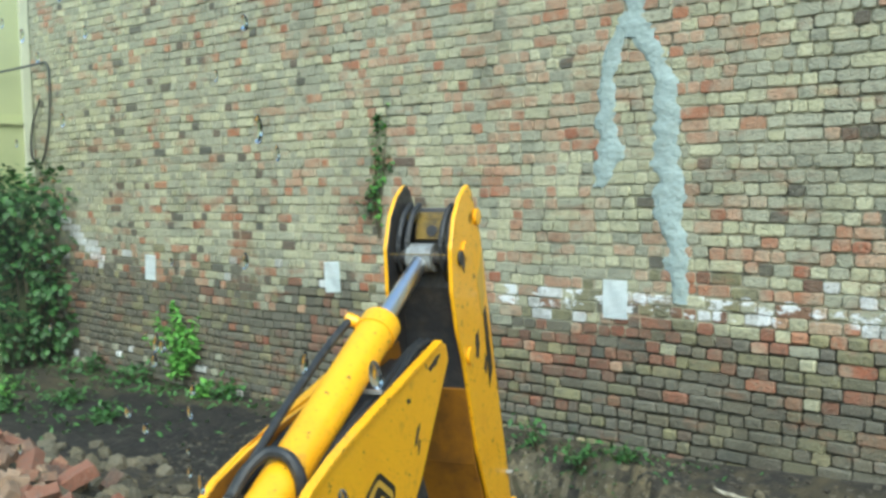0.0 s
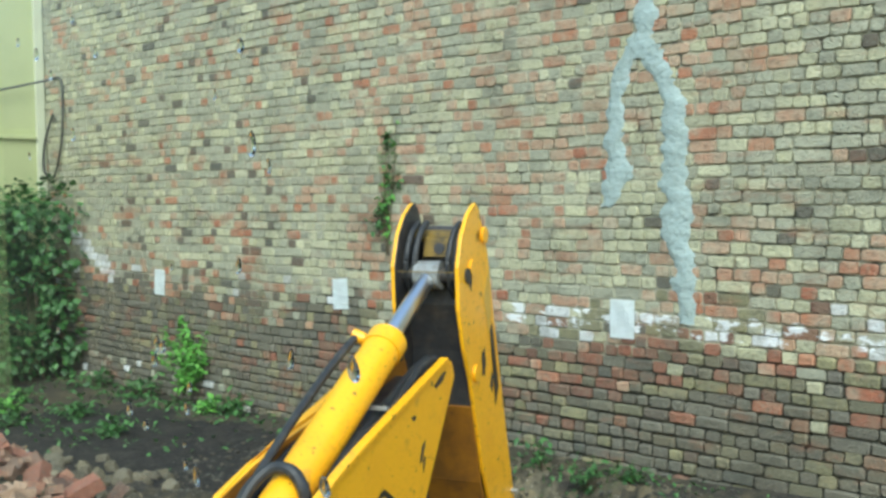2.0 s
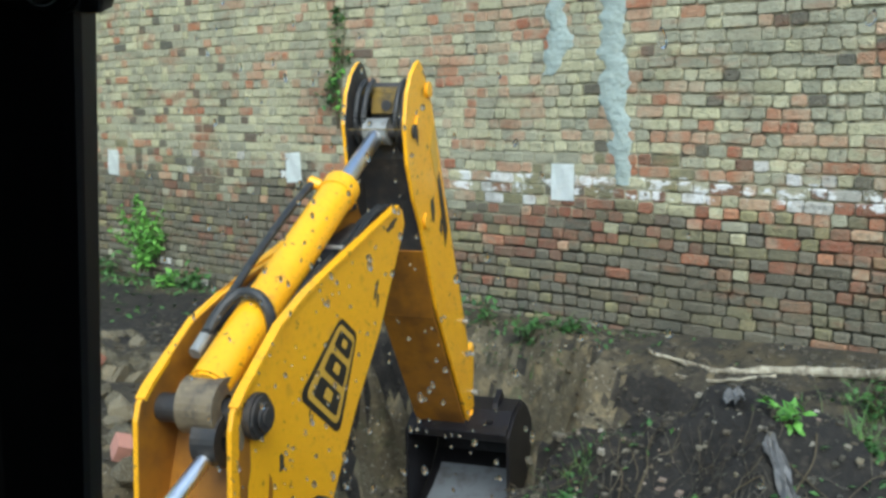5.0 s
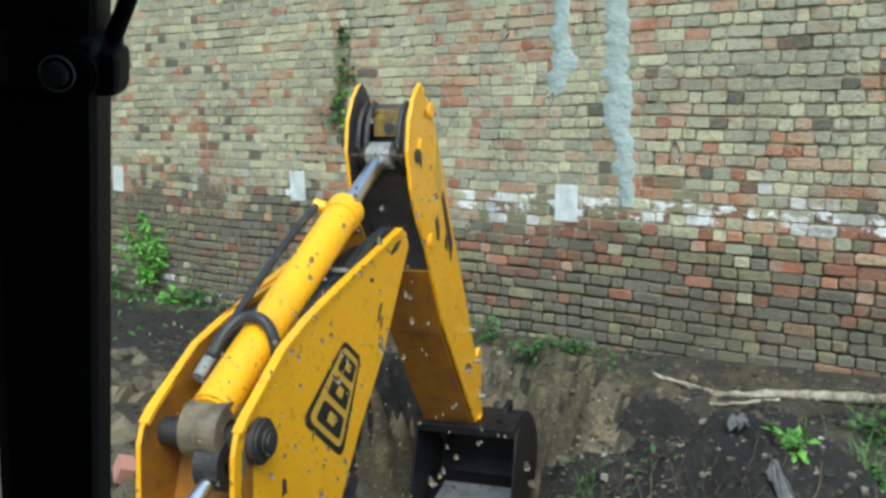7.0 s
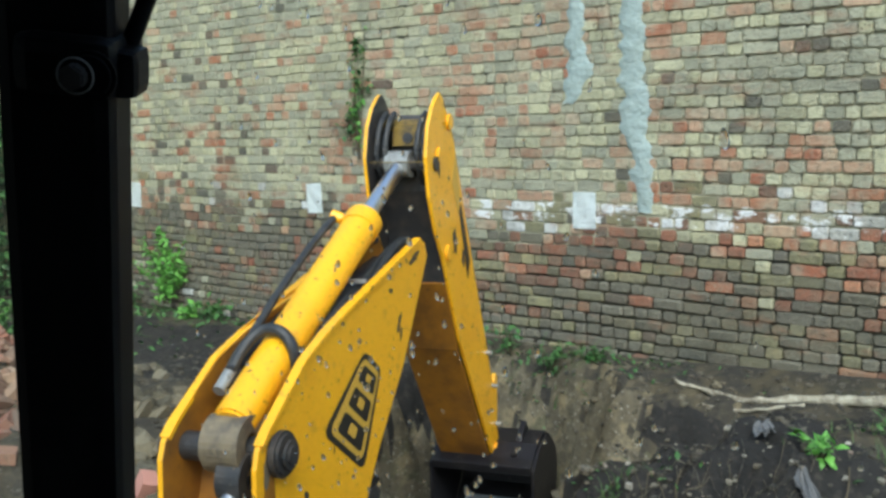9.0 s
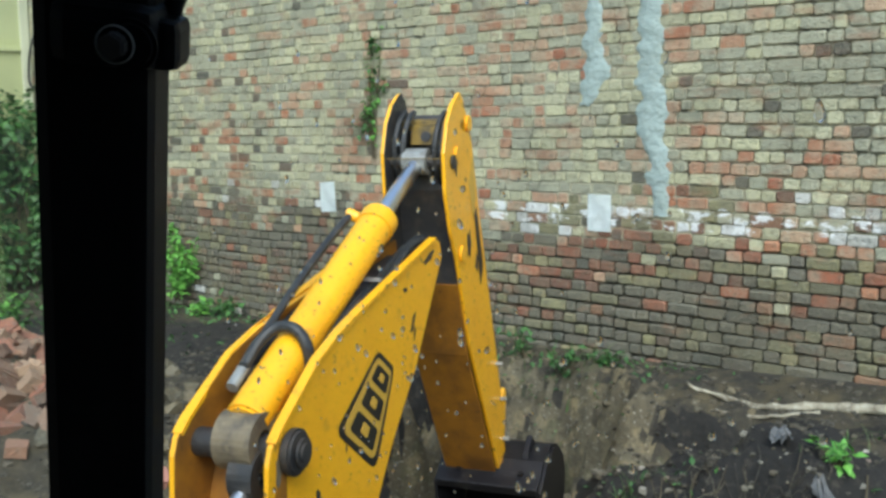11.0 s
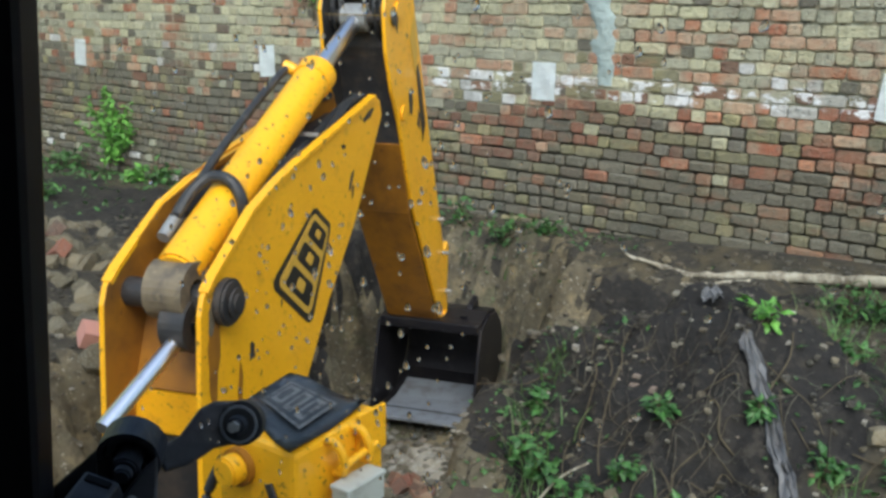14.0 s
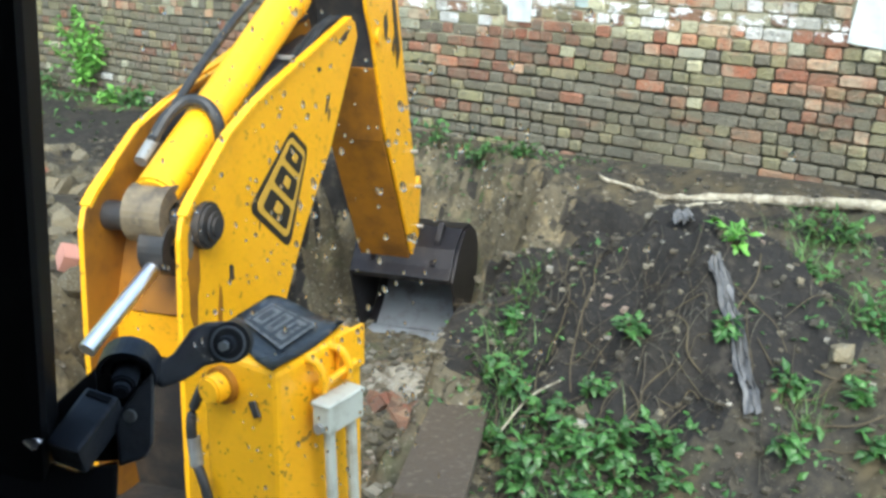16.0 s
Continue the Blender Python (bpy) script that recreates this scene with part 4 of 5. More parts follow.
part("swan_neck_arm", slab([(22, -2), (38, -1), (47, 5), (55, 17), (64, 30), (77, 37), (97, 38), (114, 32), (118, 18), (108, -2), (92, -5), (78, -8), (66, -17), (56, -23), (34, -30), (26, -16)], -0.026, -0.008, 0.004), PLASTIC, stay)
RO, AX = Vector((0.103, 0.0165, -0.006)), Vector((-0.36, -0.16, 0.92)).normalized()
roller = part("roller", rod(RO - AX * 0.014, RO + AX * 0.010, 0.0215, bev=0.005, seg=36), RUBBER, stay, "black rubber roller")
part("roller_ring", ring(RO + AX * 0.0095, RO + AX * 0.0115, 0.0182, 0.0158, 36), WORN, roller, "bright worn steel ring")
part("roller_hub", rod(RO + AX * 0.01, RO + AX * 0.024, 0.010, 0.008, bev=0.002), PLASTIC, roller)
part("roller_bolt", rod(RO + AX * 0.024, RO + AX * 0.031, 0.0055, seg=6), STEEL, roller)
BU, BV = Vector((0.031, -0.011, 0.018)).normalized(), Vector((-0.0344, -0.0486, 0.03)).normalized()
BN = BU.cross(BV).normalized()
BN = BN if BN.y > 0 else -BN
block = part("hinge_block", box((0.037, 0.068, 0.036), (0, 0, -0.018), 0.004), PLASTIC, stay)
block.matrix_basis = Matrix.Translation((-0.038, -0.056, 0.03)) @ Matrix((BU, BV, BN)).transposed().to_4x4()
part("block_slot", box((0.026, 0.007, 0.004), (0.0, -0.027, 0.0), 0.001), CABBLACK, block)
part("fork_cheek", slab([(12, -28), (27, -12), (28, -84), (21, -96), (-4, -104), (-6, -84), (-9, -58)], -0.004, 0.012, 0.003), PLASTIC, stay)
part("fork_cheek", slab([(-66, -44), (-28, -8), (-26, -34), (-58, -74)], -0.012, 0.0, 0.002), CABBLACK, stay)
part("cheek_screw", rod((0.006, -0.055, 0.011), (0.004, -0.056, 0.015), 0.0065, bev=0.001), STEEL, stay)
part("stay_bracket", slab([(-78, -78), (-68, -98), (-43, -108), (-4, -100), (-6, -190), (-120, -190), (-130, -80)], -0.02, 0.008, 0.004), CABBLACK, stay)
part("hinge_core", slab([(-50, -30), (-20, -14), (16, -20), (22, -60), (18, -100), (-50, -100), (-74, -74)], -0.03, -0.006, 0.003), CABBLACK, stay)
part("stay_pin", rod((-0.103, -0.056, 0.03), (-0.074, -0.078, 0.036), 0.0085, bev=0.002), CHROME, stay, "bright steel pin")

# clamp and strut on the cab post
clamp_body = part("post_clamp", box((0.07, 0.08, 0.042), (0.012, -0.003, 1.992), 0.012), CABBLACK, post)
part("clamp_knob", box((0.026, 0.04, 0.034), (0.046, -0.012, 1.988), 0.008), CABBLACK, clamp_body)
part("clamp_washer", rod((0.034, -0.042, 1.99), (0.034, -0.05, 1.99), 0.017, bev=0.003), CABBLACK, clamp_body)
part("clamp_bolt", rod((0.025, -0.046, 1.99), (0.025, -0.06, 1.99), 0.0095, seg=6, bev=0.0015), GREASE, clamp_body, "dark hexagon bolt")
part("clamp_washer_rim", ring((0.025, -0.05, 1.99), (0.025, -0.052, 1.99), 0.0125, 0.0115), STEEL, clamp_body, "thin worn steel rim")
part("gas_strut", rod((0.044, 0.0, 2.0), (0.066, 0.0, 2.06), 0.0065), CABBLACK, post)


# ---- stabiliser leg details ----
def leg_point(x, y, z):
    return LEG.inverted() @ Vector((x, y, z))


mat_bm = bmesh.new()
ca, cb, cc, cd = (leg_point(*p) for p in ((2.54, -5.325, 0.83), (2.815, -5.431, 0.819), (2.755, -5.117, 0.822), (2.488, -5.112, 0.83)))
grid = [[mat_bm.verts.new(ca.lerp(cb, i / 8).lerp(cd.lerp(cc, i / 8), j / 8) + Vector((0, 0, 0.008 * math.sin(i * 0.9) * math.cos(j * 0.7)))) for i in range(9)] for j in range(9)]
for j in range(8):
    for i in range(8):
        mat_bm.faces.new((grid[j][i], grid[j][i + 1], grid[j + 1][i + 1], grid[j + 1][i]))
bmesh.ops.solidify(mat_bm, geom=mat_bm.faces[:], thickness=-0.008)
cap = part("rubber_cap", mat_bm, MAT_GREY, leg, "grey rubber cap sheet with a worn pale print", smooth=True)


def on_mat(u, v, lift):
    return ca.lerp(cb, u).lerp(cd.lerp(cc, u), v) + Vector((0, 0, 0.012 + lift))


def mat_patch(name, u0, u1, v0, v1, lift, mtl):
    bm = bmesh.new()
    n = 4
    g = [[bm.verts.new(on_mat(u0 + (u1 - u0) * i / n, v0 + (v1 - v0) * j / n, lift)) for i in range(n + 1)] for j in range(n + 1)]
    for j in range(n):
        for i in range(n):
            bm.faces.new((g[j][i], g[j][i + 1], g[j + 1][i + 1], g[j + 1][i]))
    bmesh.ops.solidify(bm, geom=bm.faces[:], thickness=-0.0015)
    part(name, bm, mtl, cap)


mat_patch("print_frame", 0.2, 0.85, 0.22, 0.75, 0.001, MAT_LIGHT)
mat_patch("print_field", 0.23, 0.82, 0.25, 0.72, 0.003, MAT_GREY)
for u0, u1 in ((0.27, 0.42), (0.47, 0.6), (0.65, 0.78)):
    mat_patch("print_bar", u0, u1, 0.3, 0.67, 0.005, MAT_LIGHT)
    mat_patch("print_bar", u0 + 0.035, u1 - 0.035, 0.36, 0.6, 0.007, MAT_GREY)
part("pin_boss", rod((-0.045, -0.14, 0.735), (-0.045, -0.21, 0.735), 0.036, bev=0.006), YELLOW, leg)
part("boss_collar", ring((-0.045, -0.155, 0.735), (-0.045, -0.172, 0.735), 0.046, 0.036), DIRTY_SHADED, leg)
# a small black block marks the slot
part("slot", box((0.022, 0.008, 0.042), (0.055, -0.161, 0.70), 0.003, Euler((0, radians(-25), 0)).to_matrix()), GREASE, leg, "black slot")
part("leg_rim", box((0.012, 0.10, 0.11), (0.128, 0.10, 0.775), 0.003), YELLOW, leg)
for y, k in ((-0.02, 1), (0.07, 0.9)):
    part("lifting_loop", tube([(0.11, y - 0.03, 0.80), (0.145, y - 0.03, 0.805), (0.165, y - 0.025, 0.775), (0.165, y - 0.02, 0.735), (0.13, y - 0.01, 0.72)], 0.010), YELLOW, leg)
part("loop_bar", rod((0.16, -0.05, 0.745), (0.16, 0.08, 0.76), 0.009), YELLOW, leg)
valve = part("valve_block", box((0.05, 0.13, 0.068), (0.18, -0.01, 0.672), 0.006), CLAMP, leg, "pale grey hydraulic valve block")
part("valve_lip", box((0.056, 0.136, 0.012), (0.18, -0.01, 0.71), 0.004), CLAMP, valve)
part("valve_bolt", rod((0.18, -0.075, 0.655), (0.18, -0.088, 0.655), 0.014, seg=6), STEEL, valve)
for y in (-0.045, 0.035):
    part("pipe", tube([(0.18, y, 0.64), (0.185, y, 0.5), (0.185, y + 0.01, 0.2), (0.18, y, -0.4)], 0.014), CLAMP, leg, "pale grey hydraulic pipe")
part("side_hose", tube([(-0.13, -0.13, 0.72), (-0.16, -0.16, 0.62), (-0.15, -0.17, 0.52), (-0.10, -0.18, 0.42), (-0.06, -0.18, 0.2)], 0.013), RUBBER, leg, "black hose with steel fitting")
part("hose_fitting", rod((-0.155, -0.165, 0.56), (-0.14, -0.172, 0.49), 0.017), STEEL, leg)
part("foot_plate", box((0.5, 0.5, 0.05), (0, 0, -0.75), 0.01), YELLOW, leg)


# ---- plants ----
def leaf(vs, fs, p, way, size, r, wide=0.55):
    """One leaf of four faces, folded along its rib."""
    way = way.normalized()
    side = way.cross(Vector((r.uniform(-0.4, 0.4), r.uniform(-0.4, 0.4), 1))).normalized() * size * wide * 0.5
    up = side.cross(way).normalized()
    tip = p + way * size - up * size * 0.2
    mid = p + way * size * 0.45 + up * size * 0.07
    b = len(vs)
    vs += [p, mid + side - up * size * 0.08, mid - side - up * size * 0.08, tip, mid]
    fs += [(b, b + 1, b + 4), (b, b + 4, b + 2), (b + 1, b + 3, b + 4), (b + 4, b + 3, b + 2)]


def plant(name, base, spread, tall, count, size, seed, leafmat, label, cat, lean=(0, 0), group="", shape=None, stems=7):
    r = random.Random(seed)
    vs, fs = [], []
    bm = bmesh.new()
    for k in range(stems):
        a = r.uniform(0, math.tau)
        d = spread * r.uniform(0.2, 1)
        top = Vector((math.cos(a) * d + lean[0] * tall, math.sin(a) * d * (0.3 if shape == "flat" else 1) + lean[1] * tall, tall * r.uniform(0.5, 1)))
        mid = top * 0.5 + Vector((r.uniform(-1, 1), r.uniform(-1, 1), 0.6)) * spread * 0.2
        root = Vector((r.uniform(-1, 1), r.uniform(-0.3, 0.3), 0)) * spread * 0.15
        bm = tube([root, mid, top], 0.005, 5, bm, 0.002)
        for i in range(count // stems):
            u = r.uniform(0.15, 1.05)
            p = (root.lerp(mid, min(1, u * 2)) if u < 0.5 else mid.lerp(top, min(1, (u - 0.5) * 2)))
            p = p + Vector((r.gauss(0, 1), r.gauss(0, 0.5), r.gauss(0, 0.8))) * spread * 0.13
            p.z = max(p.z, 0.01)
            leaf(vs, fs, p, Vector((r.uniform(-1, 1), r.uniform(-1, 0.5), r.uniform(-0.5, 0.7))), size * r.uniform(0.55, 1.3), r)
    ob = empty(name, Matrix.Translation(base))
    part("stem", bm, TWIG, ob)
    me = bpy.data.meshes.new("foliage")
    me.from_pydata([tuple(v) for v in vs], [], fs)
    me.materials.append(leafmat)
    fo = new("foliage", me)
    fo.parent = ob
    return tagged(ob, label, cat, group)


WEEDS = ((2.89, -2.64, 0.12, 0.16, 1), (2.86, -1.1, 0.2, 0.26, 0), (3.02, -1.05, 0.18, 0.24, 1), (3.1, -2.05, 0.12, 0.12, 0), (2.63, -3.05, 0.07, 0.1, 0), (2.11, -3.29, 0.13, 0.16, 0), (2.2, -3.36, 0.13, 0.14, 1),
         (2.27, -3.58, 0.13, 0.16, 0), (2.38, -3.43, 0.15, 0.17, 1), (2.5, -3.55, 0.17, 0.17, 0), (2.6, -3.5, 0.17, 0.16, 1), (2.72, -3.42, 0.17, 0.16, 0), (2.82, -3.5, 0.16, 0.14, 1), (2.92, -3.36, 0.13, 0.14, 0), (2.45, -3.68, 0.16, 0.16, 0), (2.7, -3.65, 0.17, 0.14, 1),
         (2.55, -3.28, 0.1, 0.12, 0), (3.3, -3.02, 0.11, 0.12, 0), (3.42, -3.22, 0.13, 0.12, 1), (3.48, -2.38, 0.2, 0.22, 0), (3.56, -2.5, 0.18, 0.2, 1), (3.58, -2.95, 0.08, 0.1, 0), (3.7, -3.1, 0.12, 0.1, 0), (3.02, -2.95, 0.07, 0.1, 0),
         (0.0, -0.35, 0.22, 0.25, 0), (-0.45, -0.3, 0.2, 0.28, 0), (0.35, -0.35, 0.18, 0.16, 1), (-4.7, -1.6, 0.3, 0.16, 0), (-5.7, -1.25, 0.25, 0.15, 0), (-6.9, -1.3, 0.35, 0.2, 0), (-6.3, -1.75, 0.3, 0.25, 1), (-5.9, -2.0, 0.3, 0.2, 0), (-4.5, -0.2, 0.3, 0.18, 0), (-4.9, -0.22, 0.25, 0.16, 1), (-6.3, -0.25, 0.4, 0.2, 0), (-7.2, -0.3, 0.4, 0.2, 0), (3.05, -3.5, 0.12, 0.11, 1), (2.0, -3.05, 0.1, 0.1, 0))
for i, (x, y, sp, tl, pale) in enumerate(WEEDS):
    far = x < -3
    plant("weed", (x, y, height(x, y) - 0.01), sp, tl, (90 if far else 60) if sp > 0.15 else 38, 0.10 if far else 0.07, 40 + i, LEAF_PALE if pale and (far or i == 0) else LEAF, "leafy green weed growing from the soil", "weed", group="weeds on the soil")
plant("shrub", (-5.45, -0.16, -0.14), 0.3, 0.85, 640, 0.085, 5, LEAF_PALE, "young light green shrub at the foot of the brick wall", "shrub", stems=11)
plant("climber", (-2.36, -0.03, 1.55), 0.13, 1.25, 84, 0.07, 6, LEAF_PALE, "thin green climber clinging to the brick wall", "climber", shape="flat", stems=6)
for k, (zz, ss) in enumerate(((2.6, 0.1), (2.25, 0.13), (1.82, 0.2), (1.95, 0.16))):
    plant("climber_tuft", (-2.34 + 0.07 * (k % 2) - (0.12 if k > 1 else 0), -0.05, zz - 0.1), ss, 0.26, 30, 0.075, 60 + k, LEAF, "tuft of green climber leaves on the brick wall", "climber", shape="flat", group="climber tufts", stems=4)


def grass_tuft(x, y, spread, tall, count, seed):
    """A tuft of thin arching blades."""
    r = random.Random(seed)
    vs, fs = [], []
    for i in range(count):
        px, py = r.gauss(0, spread * 0.5), r.gauss(0, spread * 0.5)
        a, ln, w = r.uniform(0, math.tau), tall * r.uniform(0.5, 1.2), r.uniform(0.0025, 0.005)
        c, q = math.cos(a), math.sin(a)
        bow = r.uniform(0.3, 1.1)
        z0 = height(x + px, y + py) - height(x, y)
        for k in range(4):
            u = k / 3
            ahead = ln * bow * u * u
            z = z0 + ln * (u - 0.45 * bow * u * u)
            wide = w * (1 - 0.8 * u)
            b = len(vs)
            vs += [(px + c * ahead - q * wide, py + q * ahead + c * wide, z), (px + c * ahead + q * wide, py + q * ahead - c * wide, z)]
            if k:
                fs.append((b - 2, b - 1, b + 1, b))
    me = bpy.data.meshes.new("grass_tuft")
    me.from_pydata(vs, [], fs)
    me.materials.append(GRASS)
    ob = new("grass_tuft", me)
    ob.location = (x, y, height(x, y) - 0.005)
    return tagged(ob, "tuft of long thin green grass on the soil", "grass", "grass tufts", kind="stuff")


for i, (x, y, spread, tall) in enumerate(((2.95, -1.1, 0.25, 0.2), (2.75, -1.2, 0.25, 0.16), (3.08, -1.9, 0.16, 0.2), (2.05, -3.2, 0.16, 0.2), (2.2, -3.45, 0.14, 0.22), (3.5, -2.45, 0.18, 0.22), (3.42, -3.1, 0.12, 0.14), (1.95, -2.85, 0.16, 0.16), (2.6, -3.6, 0.25, 0.16), (0.1, -0.3, 0.3, 0.2))):
    grass_tuft(x, y, spread, tall, 38, 300 + i)


def ivy():
    r = random.Random(9)
    vs, fs = [], []
    bm = bmesh.new()
    for k in range(16):
        a = Vector((-8.6 + r.uniform(-0.1, 0.5), r.uniform(-2.2, -0.2), -0.25))
        b = a + Vector((r.uniform(-0.3, 0.3), r.uniform(-0.3, 0.3), r.uniform(1.2, 2.4)))
        bm = tube([a, (a + b) / 2 + Vector((0.12, 0, 0)), b], 0.018, 6, bm, 0.006)
    clumps = [(Vector((-8.35 + r.uniform(-0.3, 0.42), r.uniform(-2.5, -0.12), r.uniform(0.1, 2.1))), r.uniform(0.16, 0.36)) for _ in range(125)]
    for c, rad in clumps:
        for i in range(46):
            d = Vector((r.gauss(0, 1), r.gauss(0, 1), r.gauss(0, 1))).normalized()
            p = c + d * rad * r.uniform(0.65, 1.05)
            leaf(vs, fs, p, d + Vector((0.4, -0.3, -0.5)), r.uniform(0.07, 0.15), r, 0.8)
    ob = empty("ivy_bush")
    part("stem", bm, TWIG, ob)
    me = bpy.data.meshes.new("foliage")
    me.from_pydata([tuple(v) for v in vs], [], fs)
    me.materials.append(LEAF)
    fo = new("foliage", me)
    fo.parent = ob
    tagged(ob, "dense dark green ivy bush in the corner by the house", "bush")


ivy()

# ---- cable on the house corner ----
cable = link("cable", tube([(-8.76, -3.2, 2.75), (-8.74, -1.5, 3.25), (-8.6, -0.16, 3.62), (-8.28, -0.05, 3.65), (-8.2, -0.05, 3.4), (-8.26, -0.05, 2.85), (-8.45, -0.05, 2.42), (-8.62, -0.05, 2.38), (-8.72, -0.07, 2.5), (-8.66, -0.07, 2.85), (-8.45, -0.06, 3.2)], 0.016, 8), CABLE)
tagged(cable, "slack black cable looped on the brick wall", "cable")


# ---- rubble, stones, roots ----
def stone_mesh(seed, brick=False):
    r = random.Random(seed)
    bm = bmesh.new()
    if brick:
        bmesh.ops.create_cube(bm, size=1, matrix=Matrix.Diagonal((0.22 * r.uniform(0.45, 1), 0.11, 0.068, 1)))
    else:
        bmesh.ops.create_icosphere(bm, subdivisions=2, radius=0.09)
    bmesh.ops.subdivide_edges(bm, edges=bm.edges[:], cuts=1) if brick else None
    off = Vector((seed * 3.1, seed, 0))
    for v in bm.verts:
        if brick:
            v.co += Vector(noise.noise_vector(v.co * 14 + off)) * 0.008
        else:
            q = noise.noise_vector(v.co * 9 + off)
            v.co += v.co.normalized() * 0.05 * q.x
            v.co = Vector((v.co.x * (1.25 + 0.3 * math.sin(seed)), v.co.y, v.co.z * 0.72))
            for ax in ((1, 0.3, 0.2), (-0.2, 1, 0.5), (0.3, -0.8, 0.9), (-1, 0.2, -0.4), (0.1, 0.1, 1), (-0.6, -1, 0.1), (0.8, -0.7, -0.1), (-0.8, 0.7, 0.4)):
                n = (Vector(ax) + 0.35 * Vector(noise.noise_vector(Vector(ax) * 3 + off))).normalized()
                lim = (0.036 if ax[2] == 1 else 0.055) + 0.013 * math.sin(seed * 2.3 + ax[0] * 5)
                d = v.co.dot(n)
                if d > lim:
                    v.co -= n * (d - lim)
    me = bpy.data.meshes.new("stone")
    bm.normal_update()
    bm.to_mesh(me)
    bm.free()
    return me


def one_mat(cols, name):
    return varied(name, cols, 0.9, False, 0.7)


STONE_ONE = one_mat([(0.055, 0.047, 0.03), (0.14, 0.12, 0.072), (0.08, 0.068, 0.042), (0.24, 0.205, 0.13), (0.05, 0.042, 0.028)], "single_stone")
RED_ONE = one_mat([(0.27, 0.11, 0.07), (0.34, 0.2, 0.125), (0.11, 0.06, 0.042), (0.42, 0.29, 0.19), (0.17, 0.085, 0.058), (0.3, 0.13, 0.08)], "single_broken_brick")
stones = [stone_mesh(i) for i in range(7)]
bricks = [stone_mesh(20 + i, True) for i in range(6)]
for me in stones:
    me.materials.append(STONE_ONE)
for me in bricks:
    me.materials.append(RED_ONE)


def scatter(meshes, name, label, cat, group, spots, n, smin, smax, seed, sx, sy, heaped=0):
    r = random.Random(seed)
    for i in range(n):
        cx, cy = spots[r.randrange(len(spots))]
        x, y = cx + r.gauss(0, sx), cy + r.gauss(0, sy)
        s = r.uniform(smin, smax)
        ob = new(name, meshes[r.randrange(len(meshes))])
        ob.matrix_basis = Matrix.LocRotScale((x, y, height(x, y) + 0.004 * s + r.choice((0, 0, 0.03, 0.07)) * heaped), Euler((r.uniform(-0.7, 0.7) * (1 + 0.6 * heaped), r.uniform(-0.7, 0.7), r.uniform(0, 6.3))), (s, s, s))
        tagged(ob, label, cat, group)


scatter(stones, "stone", "rough muddy rubble stone lying on the soil", "stone", "rubble stones", ((-1.64, -3.24), (-1.2, -3.3), (-0.63, -3.77), (-0.64, -3.55), (-0.22, -4.0), (-1.5, -2.9), (-2.3, -2.75), (-2.7, -2.85), (-4.1, -2.6), (-0.3, -3.3), (-3.3, -2.75)), 200, 0.3, 1.35, 1, 0.32, 0.24)
scatter(bricks, "broken_brick", "broken red brick lying in the rubble pile", "brick", "broken bricks", ((-2.06, -3.86), (-1.46, -4.05), (-1.25, -4.3), (-1.8, -4.3), (-2.0, -3.9), (-1.9, -4.0)), 190, 0.5, 1.25, 2, 0.36, 0.26, 1)
scatter(stones, "stone", "small muddy stone on the pit floor", "stone", "pit stones", ((0.71, -2.39), (1.06, -2.98), (1.22, -2.88), (1.3, -3.13), (1.1, -2.5), (0.0, -2.3), (-0.4, -1.9), (1.0, -1.3), (1.6, -2.0), (0.3, -3.0)), 70, 0.25, 0.75, 3, 0.2, 0.18)
scatter(stones, "stone", "small pale stone on the heap", "stone", "heap stones", ((3.4, -2.8), (3.4, -2.6), (2.9, -3.1), (1.9, -1.25), (2.4, -0.9), (1.2, -0.5), (3.6, -3.0), (2.2, -3.5)), 60, 0.15, 0.5, 4, 0.3, 0.25)
scatter(bricks, "broken_brick", "pale red broken brick on the pit floor", "brick", "pit bricks", ((0.72, -2.4), (0.9, -2.5), (0.65, -2.5)), 16, 0.6, 1.15, 5, 0.13, 0.12, 0.5)
pink = new("brick", stone_mesh(33, True))
pink.data.materials.append(PINK)
pink.matrix_basis = Matrix.LocRotScale((-0.05, -4.06, height(-0.05, -4.06) + 0.06), Euler((1.2, 0.35, -0.5)), (0.75, 0.9, 1.2))
tagged(pink, "clean pale red brick standing in the rubble", "brick")
for x, y, s in ((1.93, -1.24, 1.0), (3.44, -2.76, 0.8), (2.72, -3.75, 1.6), (1.15, -2.95, 1.0), (1.3, -2.8, 0.9)):
    ob = new("stone", stones[int(s * 10) % 7])
    ob.matrix_basis = Matrix.LocRotScale((x, y, height(x, y) + 0.05 * s), Euler((0.3, 0.2, x)), (s, s, s))
    tagged(ob, "pale tan stone lying on the dark soil", "stone", "tan stones")


